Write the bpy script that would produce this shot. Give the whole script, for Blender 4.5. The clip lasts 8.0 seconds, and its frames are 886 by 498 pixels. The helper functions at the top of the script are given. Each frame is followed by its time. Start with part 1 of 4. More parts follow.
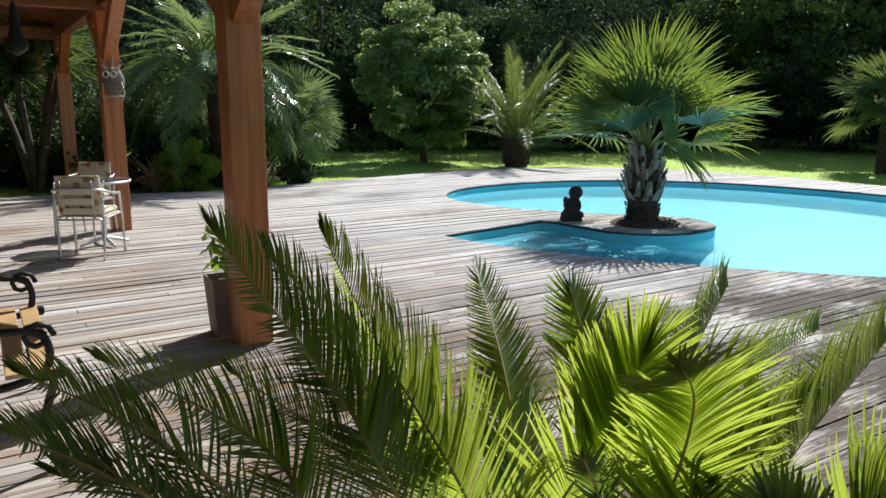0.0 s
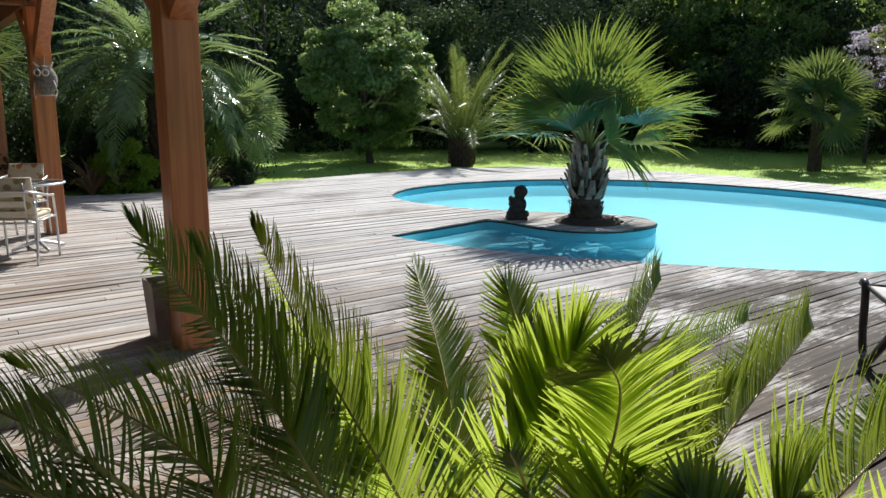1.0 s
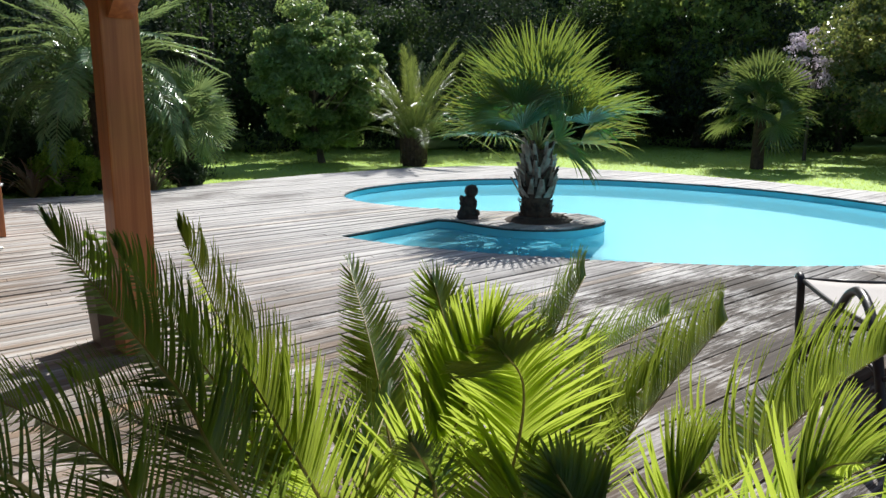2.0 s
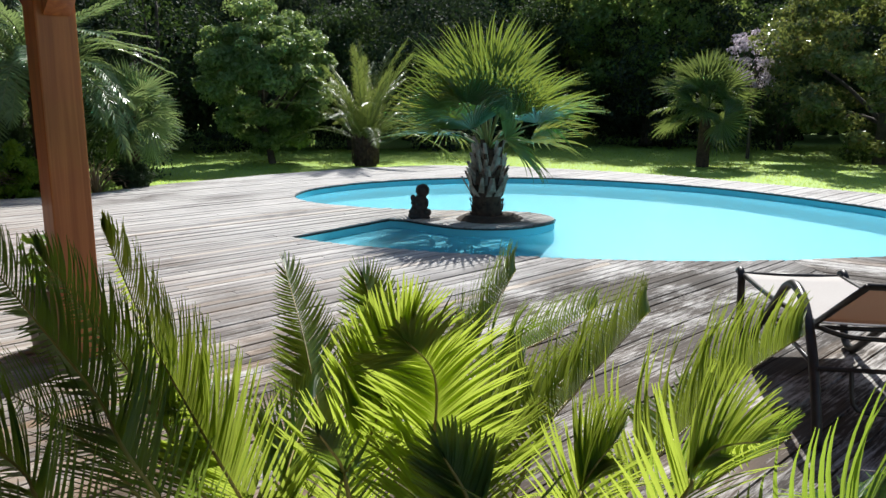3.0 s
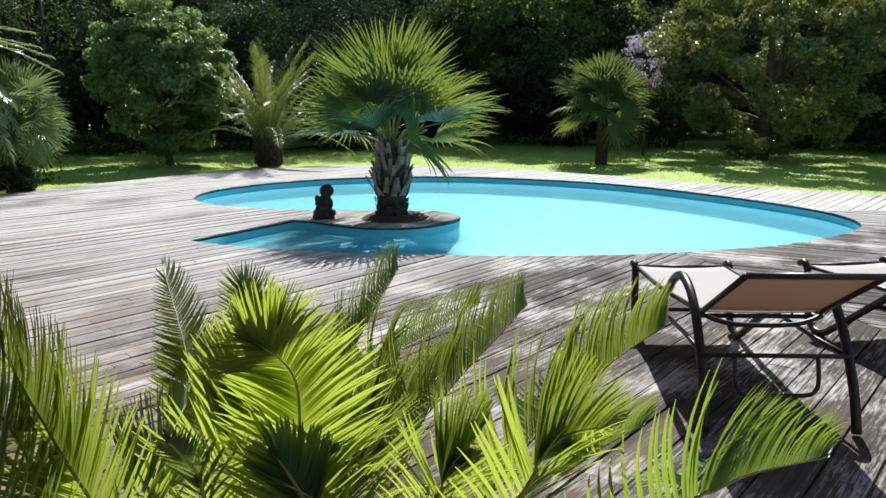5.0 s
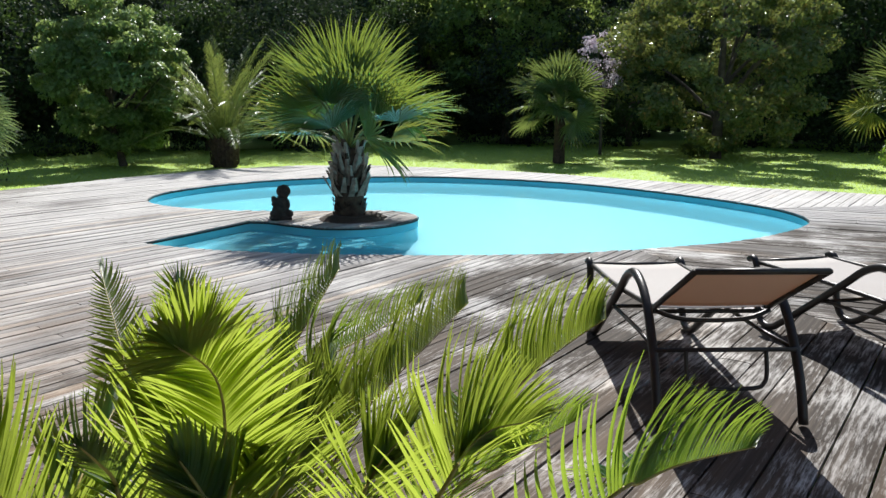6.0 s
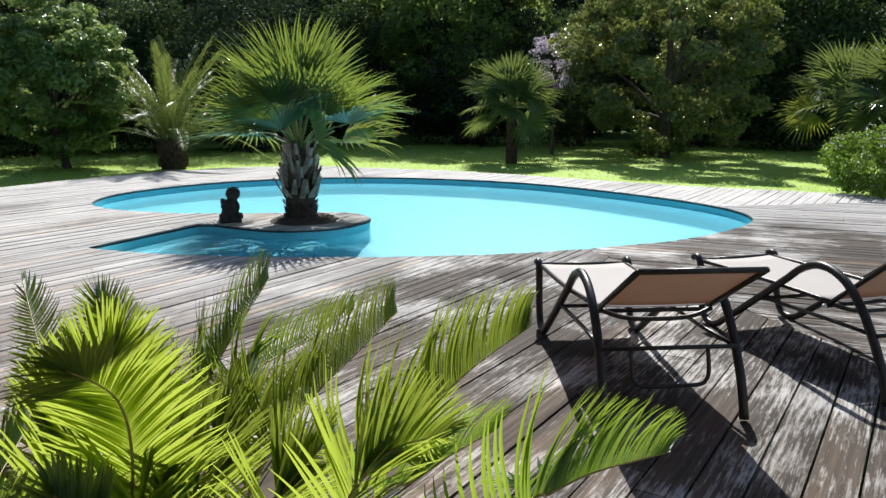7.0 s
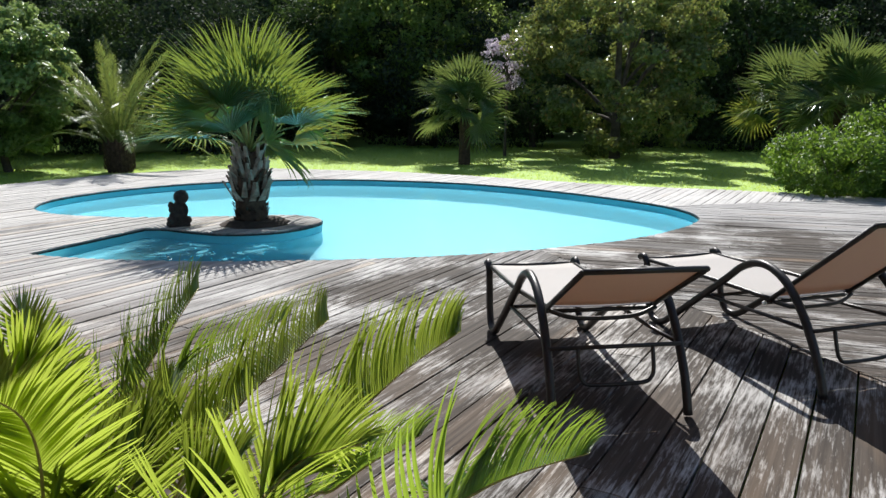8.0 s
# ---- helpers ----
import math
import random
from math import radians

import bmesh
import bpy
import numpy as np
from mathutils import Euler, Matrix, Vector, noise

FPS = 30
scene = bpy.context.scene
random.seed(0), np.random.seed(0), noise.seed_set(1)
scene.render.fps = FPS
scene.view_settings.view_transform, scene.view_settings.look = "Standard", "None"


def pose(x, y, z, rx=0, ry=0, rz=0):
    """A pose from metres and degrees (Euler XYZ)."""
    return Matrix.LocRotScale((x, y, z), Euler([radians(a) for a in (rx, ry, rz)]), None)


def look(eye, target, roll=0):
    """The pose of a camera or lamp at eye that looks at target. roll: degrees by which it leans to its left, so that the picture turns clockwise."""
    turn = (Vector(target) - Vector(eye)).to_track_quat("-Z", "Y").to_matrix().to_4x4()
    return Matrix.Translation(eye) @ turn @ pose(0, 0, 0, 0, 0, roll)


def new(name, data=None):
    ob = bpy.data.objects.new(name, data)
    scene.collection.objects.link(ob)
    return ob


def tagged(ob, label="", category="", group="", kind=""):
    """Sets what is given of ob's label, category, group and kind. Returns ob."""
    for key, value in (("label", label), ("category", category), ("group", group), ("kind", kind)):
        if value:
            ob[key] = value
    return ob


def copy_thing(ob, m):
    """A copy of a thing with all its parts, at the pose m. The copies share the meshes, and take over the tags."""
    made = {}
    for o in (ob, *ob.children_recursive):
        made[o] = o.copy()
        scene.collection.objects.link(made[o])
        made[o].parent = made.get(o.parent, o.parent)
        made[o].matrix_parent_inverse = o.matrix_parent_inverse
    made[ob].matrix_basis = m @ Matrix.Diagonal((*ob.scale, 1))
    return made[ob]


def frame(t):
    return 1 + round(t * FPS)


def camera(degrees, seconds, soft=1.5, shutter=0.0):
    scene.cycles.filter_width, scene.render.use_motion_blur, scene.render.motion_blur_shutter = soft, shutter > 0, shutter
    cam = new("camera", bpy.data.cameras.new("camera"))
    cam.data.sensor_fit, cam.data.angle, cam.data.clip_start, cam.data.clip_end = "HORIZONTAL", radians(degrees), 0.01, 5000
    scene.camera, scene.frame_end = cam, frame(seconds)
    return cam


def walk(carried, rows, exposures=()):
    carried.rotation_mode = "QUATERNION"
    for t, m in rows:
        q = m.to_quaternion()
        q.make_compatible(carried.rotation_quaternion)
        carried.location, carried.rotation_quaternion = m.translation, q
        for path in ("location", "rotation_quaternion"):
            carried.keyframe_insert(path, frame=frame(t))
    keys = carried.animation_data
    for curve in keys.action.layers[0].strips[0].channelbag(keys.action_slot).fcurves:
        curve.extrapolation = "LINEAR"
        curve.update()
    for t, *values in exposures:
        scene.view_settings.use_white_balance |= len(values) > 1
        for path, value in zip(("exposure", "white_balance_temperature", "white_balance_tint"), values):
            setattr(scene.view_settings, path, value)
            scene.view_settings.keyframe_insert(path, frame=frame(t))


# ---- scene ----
cam = camera(60.5, 8.0)
PATH = [
    (0, (-0.004, 0.196, 1.577), (-0.004, 2.159, 1.195), 0.14),
    (0.5, (0.002, 0.2, 1.573), (0.076, 2.161, 1.191), 0.2),
    (1, (0.014, 0.203, 1.571), (0.151, 2.161, 1.190), 0.2),
    (1.5, (0.032, 0.194, 1.573), (0.23, 2.147, 1.192), 0.2),
    (3, (0.086, 0.166, 1.57), (0.460, 2.094, 1.188), 0.14),
    (3.5, (0.098, 0.159, 1.568), (0.536, 2.073, 1.187), 0.14),
    (4, (0.105, 0.154, 1.569), (0.601, 2.054, 1.188), 0.14),
    (4.5, (0.116, 0.153, 1.572), (0.669, 2.036, 1.19), 0.15),
    (6, (0.157, 0.142, 1.568), (0.858, 1.975, 1.185), 0.1),
    (6.5, (0.179, 0.14, 1.573), (0.934, 1.952, 1.19), 0.11),
    (7, (0.195, 0.127, 1.582), (1.004, 1.916, 1.199), 0.12),
    (7.5, (0.21, 0.116, 1.587), (1.075, 1.878, 1.205), 0.15),
    (8, (0.226, 0.105, 1.591), (1.14, 1.843, 1.211), 0.13),
]
walk(cam, [(t, look(eye, target, roll)) for t, eye, target, roll in PATH])

# ---- world, sun, exposure ----
SUN_AZ, SUN_EL = 29.0, 45.0          # degrees from +y towards +x, and above the horizon
world = bpy.data.worlds.new("sky")
scene.world = world
world.use_nodes = True
wn = world.node_tree
sky = wn.nodes.new("ShaderNodeTexSky")
sky.sky_type = "NISHITA"
sky.sun_disc = False
sky.sun_elevation = radians(SUN_EL)
sky.sun_rotation = radians(SUN_AZ)
wn.nodes["Background"].inputs["Strength"].default_value = 0.09
wn.links.new(sky.outputs[0], wn.nodes["Background"].inputs["Color"])
sun_data = bpy.data.lights.new("sun", "SUN")
sun_data.energy, sun_data.angle, sun_data.color = 5.0, radians(0.53), (1.0, 0.985, 0.955)
sun = new("sun", sun_data)
sd = Vector((math.sin(radians(SUN_AZ)) * math.cos(radians(SUN_EL)), math.cos(radians(SUN_AZ)) * math.cos(radians(SUN_EL)), math.sin(radians(SUN_EL))))
sun.matrix_world = look(sd * 60, (0, 0, 0))
scene.view_settings.exposure = 0.52


# ---- materials ----
def nodes_of(name):
    m = bpy.data.materials.new(name)
    m.use_nodes = True
    t = m.node_tree
    return m, t, t.nodes["Principled BSDF"], t.nodes["Material Output"]


def noise_node(t, scale, detail=6.0, rough=0.6, vec=None, distortion=0.0):
    n = t.nodes.new("ShaderNodeTexNoise")
    n.inputs["Scale"].default_value = scale
    n.inputs["Detail"].default_value = detail
    n.inputs["Roughness"].default_value = rough
    n.inputs["Distortion"].default_value = distortion
    if vec is not None:
        t.links.new(vec, n.inputs["Vector"])
    return n


def ramp_node(t, fac, stops):
    r = t.nodes.new("ShaderNodeValToRGB")
    t.links.new(fac, r.inputs[0])
    e = r.color_ramp.elements
    while len(e) < len(stops):
        e.new(0.5)
    for el, (p, c) in zip(e, stops):
        el.position, el.color = p, (*c, 1.0) if len(c) == 3 else c
    return r


def mix_node(t, fac, a, b, mode="MIX"):
    m = t.nodes.new("ShaderNodeMix")
    m.data_type, m.blend_type = "RGBA", mode
    for sock, v in ((m.inputs[0], fac), (m.inputs[6], a), (m.inputs[7], b)):
        if hasattr(v, "is_output"):
            t.links.new(v, sock)
        elif isinstance(v, (int, float)):
            sock.default_value = v
        else:
            sock.default_value = (*v, 1.0)
    return m.outputs[2]


def bump_node(t, height, strength, dist):
    b = t.nodes.new("ShaderNodeBump")
    b.inputs["Strength"].default_value, b.inputs["Distance"].default_value = strength, dist
    t.links.new(height, b.inputs["Height"])
    return b.outputs[0]


def coords(t, kind="Object", rot=0.0, scale=(1, 1, 1)):
    c = t.nodes.new("ShaderNodeTexCoord")
    m = t.nodes.new("ShaderNodeMapping")
    m.vector_type = "TEXTURE"
    m.inputs["Rotation"].default_value = (0, 0, rot)
    m.inputs["Scale"].default_value = scale
    t.links.new(c.outputs[kind], m.inputs["Vector"])
    return m.outputs[0]


def plain(name, a, b, scale=6.0, rough=0.6, metal=0.0, bump=0.0, fine=60.0, coat=0.0):
    """Two tones at a large and a fine scale, with relief."""
    m, t, p, o = nodes_of(name)
    v = coords(t)
    n1, n2 = noise_node(t, scale, 5, 0.6, v), noise_node(t, fine, 4, 0.6, v)
    f = ramp_node(t, n1.outputs["Fac"], [(0.35, (0, 0, 0)), (0.68, (1, 1, 1))])
    c = mix_node(t, f.outputs[0], a, b)
    c = mix_node(t, 0.25, c, n2.outputs["Fac"], "OVERLAY")
    t.links.new(c, p.inputs["Base Color"])
    p.inputs["Roughness"].default_value, p.inputs["Metallic"].default_value = rough, metal
    p.inputs["Coat Weight"].default_value = coat
    if bump:
        t.links.new(bump_node(t, n2.outputs["Fac"], bump, 0.01), p.inputs["Normal"])
    return m


def leafy(name, dark, light, through_col, gloss=0.45, trans=0.4, dry=None, tint=0.35):
    """Leaves: tone by leaf, light passing through, a waxy top."""
    m, t, p, o = nodes_of(name)
    g = t.nodes.new("ShaderNodeNewGeometry")
    r = ramp_node(t, g.outputs["Random Per Island"], [(0.0, dark), (0.9, light)] + ([(0.97, dry)] if dry else []))
    n = noise_node(t, 3.0, 3, 0.5, coords(t))
    c = mix_node(t, 0.35, r.outputs[0], n.outputs["Fac"], "OVERLAY")
    t.links.new(c, p.inputs["Base Color"])
    p.inputs["Roughness"].default_value = gloss
    p.inputs["Specular IOR Level"].default_value = 0.4
    tl = t.nodes.new("ShaderNodeBsdfTranslucent")
    t.links.new(mix_node(t, tint, through_col, c, "MULTIPLY"), tl.inputs["Color"])
    mx = t.nodes.new("ShaderNodeMixShader")
    mx.inputs[0].default_value = trans
    t.links.new(p.outputs[0], mx.inputs[1])
    t.links.new(tl.outputs[0], mx.inputs[2])
    t.links.new(mx.outputs[0], o.inputs["Surface"])
    return m


def decking(name, rot, warm=0.0):
    """Weathered boards: grain along the board, grey bleaching in patches, darker towards one place, pale lichen, tone
    by board.
    """
    m, t, p, o = nodes_of(name)
    grain_v = coords(t, "Object", rot, (2.2, 0.035, 1.0))
    fine_v = coords(t, "Object", rot, (0.35, 0.006, 1.0))
    grain, fine = noise_node(t, 1.0, 6, 0.65, grain_v), noise_node(t, 1.0, 4, 0.6, fine_v)
    big = noise_node(t, 0.42, 4, 0.6, coords(t, "Object", rot, (1.6, 0.8, 1)))
    spots = noise_node(t, 24.0, 8, 0.75, coords(t, "Object", rot, (2.2, 1, 1)))
    info = t.nodes.new("ShaderNodeObjectInfo")
    # boards get darker towards this place and paler away from it
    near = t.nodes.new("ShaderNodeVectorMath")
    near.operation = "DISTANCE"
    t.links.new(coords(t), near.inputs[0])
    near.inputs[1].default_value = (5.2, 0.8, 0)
    near_shift = t.nodes.new("ShaderNodeMapRange")
    t.links.new(near.outputs["Value"], near_shift.inputs[0])
    near_shift.inputs[1].default_value, near_shift.inputs[2].default_value, near_shift.inputs[3].default_value, near_shift.inputs[4].default_value = 4.1, 8.4, -0.40, 0.12
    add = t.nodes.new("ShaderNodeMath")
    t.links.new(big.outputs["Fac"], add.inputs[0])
    t.links.new(near_shift.outputs[0], add.inputs[1])
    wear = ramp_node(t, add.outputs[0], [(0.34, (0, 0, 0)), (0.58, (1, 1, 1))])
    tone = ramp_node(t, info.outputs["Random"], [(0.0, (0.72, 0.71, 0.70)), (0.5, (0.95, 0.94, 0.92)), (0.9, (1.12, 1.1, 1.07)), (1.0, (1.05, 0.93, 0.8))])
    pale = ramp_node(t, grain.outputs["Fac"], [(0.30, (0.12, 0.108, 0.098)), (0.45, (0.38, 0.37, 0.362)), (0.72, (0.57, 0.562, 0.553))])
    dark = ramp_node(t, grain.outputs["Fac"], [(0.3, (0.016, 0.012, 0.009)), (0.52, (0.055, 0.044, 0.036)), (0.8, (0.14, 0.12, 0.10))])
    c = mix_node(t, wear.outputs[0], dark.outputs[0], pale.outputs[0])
    scuff = noise_node(t, 1.0, 9, 0.72, coords(t, "Object", rot, (0.26, 0.02, 1)))
    patch = noise_node(t, 1.6, 3, 0.5, coords(t, "Object", rot, (1.4, 1, 1)))
    both = mix_node(t, 0.22, scuff.outputs["Fac"], spots.outputs["Fac"])
    both = mix_node(t, 0.42, both, patch.outputs["Fac"])
    lichen = ramp_node(t, both, [(0.495, (0, 0, 0)), (0.585, (0.95, 0.95, 0.95))])
    c = mix_node(t, lichen.outputs[0], c, (0.50, 0.49, 0.475))
    # brown streaks, stronger towards the house
    sep = t.nodes.new("ShaderNodeVectorMath")
    sep.operation = "DOT_PRODUCT"
    t.links.new(coords(t), sep.inputs[0])
    sep.inputs[1].default_value = (-0.853, -0.523, 0)
    home = t.nodes.new("ShaderNodeMapRange")
    t.links.new(sep.outputs["Value"], home.inputs[0])
    home.inputs[1].default_value, home.inputs[2].default_value, home.inputs[4].default_value = -4.6, -1.2, 0.75
    streak = ramp_node(t, noise_node(t, 1.0, 5, 0.65, coords(t, "Object", rot, (1.8, 0.16, 1))).outputs["Fac"], [(0.38, (0, 0, 0)), (0.62, (1, 1, 1))])
    brown_f = mix_node(t, 1.0, home.outputs[0], streak.outputs[0], "MULTIPLY")
    c = mix_node(t, brown_f, c, (0.235, 0.165, 0.11))
    warm_f = ramp_node(t, noise_node(t, 0.9, 3, 0.5, coords(t, "Object", rot, (3, 0.5, 1))).outputs["Fac"], [(0.62, (0, 0, 0)), (0.74, (0.35, 0.35, 0.35))])
    c = mix_node(t, warm_f.outputs[0], c, (0.30, 0.20, 0.12))
    c = mix_node(t, 1.0, c, tone.outputs[0], "MULTIPLY")
    t.links.new(c, p.inputs["Base Color"])
    p.inputs["Roughness"].default_value = 0.8
    p.inputs["Specular IOR Level"].default_value = 0.2
    h = mix_node(t, 0.5, grain.outputs["Fac"], fine.outputs["Fac"])
    t.links.new(bump_node(t, h, 0.5, 0.006), p.inputs["Normal"])
    return m


def timber(name, a, b, rot=(0, 0, 0), coat=0.15):
    """Oiled red-brown timber with upright grain."""
    m, t, p, o = nodes_of(name)
    v = coords(t, "Object", 0, (0.045, 0.045, 1.3))
    g = noise_node(t, 1.0, 5, 0.6, v, 0.6)
    l = noise_node(t, 1.2, 3, 0.5, coords(t))
    r = ramp_node(t, g.outputs["Fac"], [(0.3, a), (0.7, b)])
    c = mix_node(t, 0.3, r.outputs[0], l.outputs["Fac"], "OVERLAY")
    t.links.new(c, p.inputs["Base Color"])
    p.inputs["Roughness"].default_value, p.inputs["Coat Weight"].default_value = 0.42, coat
    t.links.new(bump_node(t, g.outputs["Fac"], 0.25, 0.004), p.inputs["Normal"])
    return m


BOARD_AZ = 57.0
rot_of = lambda az: radians(90 - az)
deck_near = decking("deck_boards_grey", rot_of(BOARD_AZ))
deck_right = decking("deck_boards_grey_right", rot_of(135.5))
post_wood = timber("oiled_post_wood", (0.27, 0.075, 0.020), (0.50, 0.18, 0.055))
roof_wood = timber("stained_roof_wood", (0.16, 0.05, 0.02), (0.26, 0.09, 0.035))
bark = plain("bark", (0.05, 0.04, 0.03), (0.11, 0.09, 0.07), 5, 0.9, 0, 0.8, 30)
earth = plain("dark_soil", (0.03, 0.022, 0.016), (0.07, 0.05, 0.035), 8, 0.95, 0, 0.8, 50)
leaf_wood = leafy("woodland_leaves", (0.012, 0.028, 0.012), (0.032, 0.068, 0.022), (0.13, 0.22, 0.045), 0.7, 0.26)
# darker copy of the woodland leaves, standing in for crowns in shade
leaf_wood_shaded = leafy("shaded_woodland_leaves", (0.012, 0.023, 0.015), (0.026, 0.046, 0.024), (0.08, 0.13, 0.045), 0.85, 0.2)
leaf_tree = leafy("tulip_tree_leaves", (0.05, 0.115, 0.035), (0.15, 0.26, 0.085), (0.56, 0.70, 0.22), 0.36, 0.36)
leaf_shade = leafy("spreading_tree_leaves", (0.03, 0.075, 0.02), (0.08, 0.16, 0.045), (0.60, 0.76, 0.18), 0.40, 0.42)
leaf_magnolia = leafy("magnolia_leaves", (0.055, 0.105, 0.04), (0.15, 0.21, 0.08), (0.44, 0.48, 0.12), 0.16, 0.34, (0.26, 0.17, 0.07))
leaf_purple = leafy("pale_blossom", (0.48, 0.40, 0.47), (0.78, 0.70, 0.76), (0.7, 0.62, 0.7), 0.5, 0.35)
leaf_shrub = leafy("shrub_leaves", (0.03, 0.08, 0.015), (0.09, 0.18, 0.025), (0.34, 0.52, 0.06), 0.5, 0.4)
palm_green = leafy("fan_palm_leaf", (0.014, 0.075, 0.050), (0.035, 0.13, 0.075), (0.48, 0.60, 0.08), 0.28, 0.34)
windmill_green = leafy("windmill_palm_leaf", (0.022, 0.06, 0.025), (0.055, 0.115, 0.045), (0.40, 0.50, 0.12), 0.34, 0.28)
palm_yellow = leafy("fan_palm_leaf_yellowing", (0.045, 0.12, 0.05), (0.15, 0.19, 0.06), (0.48, 0.50, 0.07), 0.4, 0.34)
palm_grey = leafy("blue_grey_palm_leaf", (0.05, 0.12, 0.055), (0.13, 0.22, 0.11), (0.46, 0.58, 0.20), 0.25, 0.34)
date_green = leafy("date_palm_leaflets", (0.035, 0.075, 0.022), (0.085, 0.14, 0.045), (0.44, 0.52, 0.11), 0.34, 0.30)
# three copies of one leaf, with roof shade or sun put into the colour
cycad_shaded = leafy("shaded_cycad_leaflets", (0.010, 0.042, 0.018), (0.024, 0.072, 0.026), (0.40, 0.56, 0.07), 0.42, 0.42, None, 0.3)
cycad_mid = leafy("half_shaded_cycad_leaflets", (0.014, 0.060, 0.022), (0.035, 0.105, 0.035), (0.46, 0.64, 0.07), 0.38, 0.50, None, 0.2)
cycad_green = leafy("lit_cycad_leaflets", (0.020, 0.075, 0.014), (0.045, 0.125, 0.022), (0.44, 0.54, 0.07), 0.5, 0.66, None, 0.12)
stalk_green = plain("palm_stalk", (0.10, 0.15, 0.04), (0.20, 0.24, 0.07), 8, 0.45, 0, 0.1)
stalk_yellow = plain("cycad_stalk", (0.22, 0.19, 0.05), (0.40, 0.31, 0.08), 8, 0.45, 0, 0.1)
palm_bark = plain("palm_boot_bark", (0.16, 0.13, 0.10), (0.40, 0.36, 0.31), 7, 0.85, 0, 0.8, 40)
palm_fibre = plain("palm_fibre", (0.03, 0.02, 0.014), (0.09, 0.06, 0.04), 14, 0.95, 0, 0.9, 80)
dry_leaf = leafy("dry_leaves", (0.22, 0.15, 0.09), (0.42, 0.30, 0.20), (0.4, 0.28, 0.15), 0.6, 0.2)


def lawn_material():
    m, t, p, o = nodes_of("mown_lawn")
    v = coords(t)
    a, b = noise_node(t, 0.35, 5, 0.6, v), noise_node(t, 45, 5, 0.75, v)
    c = mix_node(t, a.outputs["Fac"], (0.24, 0.40, 0.065), (0.33, 0.46, 0.10))
    c = mix_node(t, 0.6, c, b.outputs["Fac"], "OVERLAY")
    t.links.new(c, p.inputs["Base Color"])
    p.inputs["Roughness"].default_value = 0.8
    t.links.new(bump_node(t, b.outputs["Fac"], 0.4, 0.02), p.inputs["Normal"])
    return m


def liner_material():
    m, t, p, o = nodes_of("pale_blue_pool_liner")
    n = noise_node(t, 1.2, 4, 0.5, coords(t))
    c = mix_node(t, n.outputs["Fac"], (0.12, 0.52, 0.63), (0.14, 0.55, 0.65))
    t.links.new(c, p.inputs["Base Color"])
    p.inputs["Roughness"].default_value = 0.5
    return m


def water_material():
    m, t, p, o = nodes_of("pool_water")
    p.inputs["Base Color"].default_value = (0.90, 0.985, 1.0, 1)
    p.inputs["Roughness"].default_value = 0.0
    p.inputs["IOR"].default_value = 1.33
    p.inputs["Transmission Weight"].default_value = 1.0
    v = coords(t)
    a, b = noise_node(t, 2.2, 3, 0.5, v), noise_node(t, 7.0, 2, 0.5, v)
    t.links.new(bump_node(t, mix_node(t, 0.35, a.outputs["Fac"], b.outputs["Fac"]), 0.05, 0.03), p.inputs["Normal"])
    # flat cyan veil standing in for light scattered inside the water, lifts shaded walls
    scatter_veil = t.nodes.new("ShaderNodeBsdfDiffuse")
    scatter_veil.inputs["Color"].default_value = (0.16, 0.50, 0.60, 1)
    mx = t.nodes.new("ShaderNodeMixShader")
    mx.inputs[0].default_value = 0.48
    t.links.new(p.outputs[0], mx.inputs[1])
    t.links.new(scatter_veil.outputs[0], mx.inputs[2])
    t.links.new(mx.outputs[0], o.inputs["Surface"])
    return m


lawn_mat, liner_mat, water_mat = lawn_material(), liner_material(), water_material()
grass_mat = leafy("grass_blades", (0.16, 0.29, 0.05), (0.27, 0.41, 0.08), (0.80, 0.95, 0.20), 0.6, 0.55, None, 0.15)


# ---- mesh helpers ----
def link_mesh(name, verts, faces, material, parent=None, label="", smooth=False):
    me = bpy.data.meshes.new(name)
    me.from_pydata([tuple(v) for v in verts], [], faces)
    me.materials.append(material)
    if smooth:
        me.polygons.foreach_set("use_smooth", [True] * len(me.polygons))
    me.update()
    ob = new(name, me)
    ob.parent = parent
    if label:
        tagged(ob, label)
    return ob


def part(name, bm, material, parent=None, label="", smooth=False):
    me = bpy.data.meshes.new(name)
    bm.normal_update()
    bm.to_mesh(me)
    bm.free()
    me.materials.append(material)
    if smooth:
        me.polygons.foreach_set("use_smooth", [True] * len(me.polygons))
    ob = new(name, me)
    ob.parent = parent
    if label:
        tagged(ob, label)
    return ob


def thing(name, label, category, at=(0, 0, 0), rz=0.0, group="", kind=""):
    ob = new(name)
    ob.empty_display_size = 0.1
    ob.matrix_world = pose(*at, 0, 0, rz)
    return tagged(ob, label, category, group, kind)


def box(bm, cx, cy, cz, sx, sy, sz, m=None, bevel=0.0):
    mat = Matrix.Translation((cx, cy, cz)) @ Matrix.Diagonal((sx, sy, sz, 1))
    got = bmesh.ops.create_cube(bm, size=1, matrix=(m @ mat) if m else mat)
    if bevel:
        vs = set(got["verts"])
        es = [e for e in bm.edges if e.verts[0] in vs and e.verts[1] in vs]
        bmesh.ops.bevel(bm, geom=es, offset=bevel, segments=2, affect="EDGES", profile=0.5)
    return bm


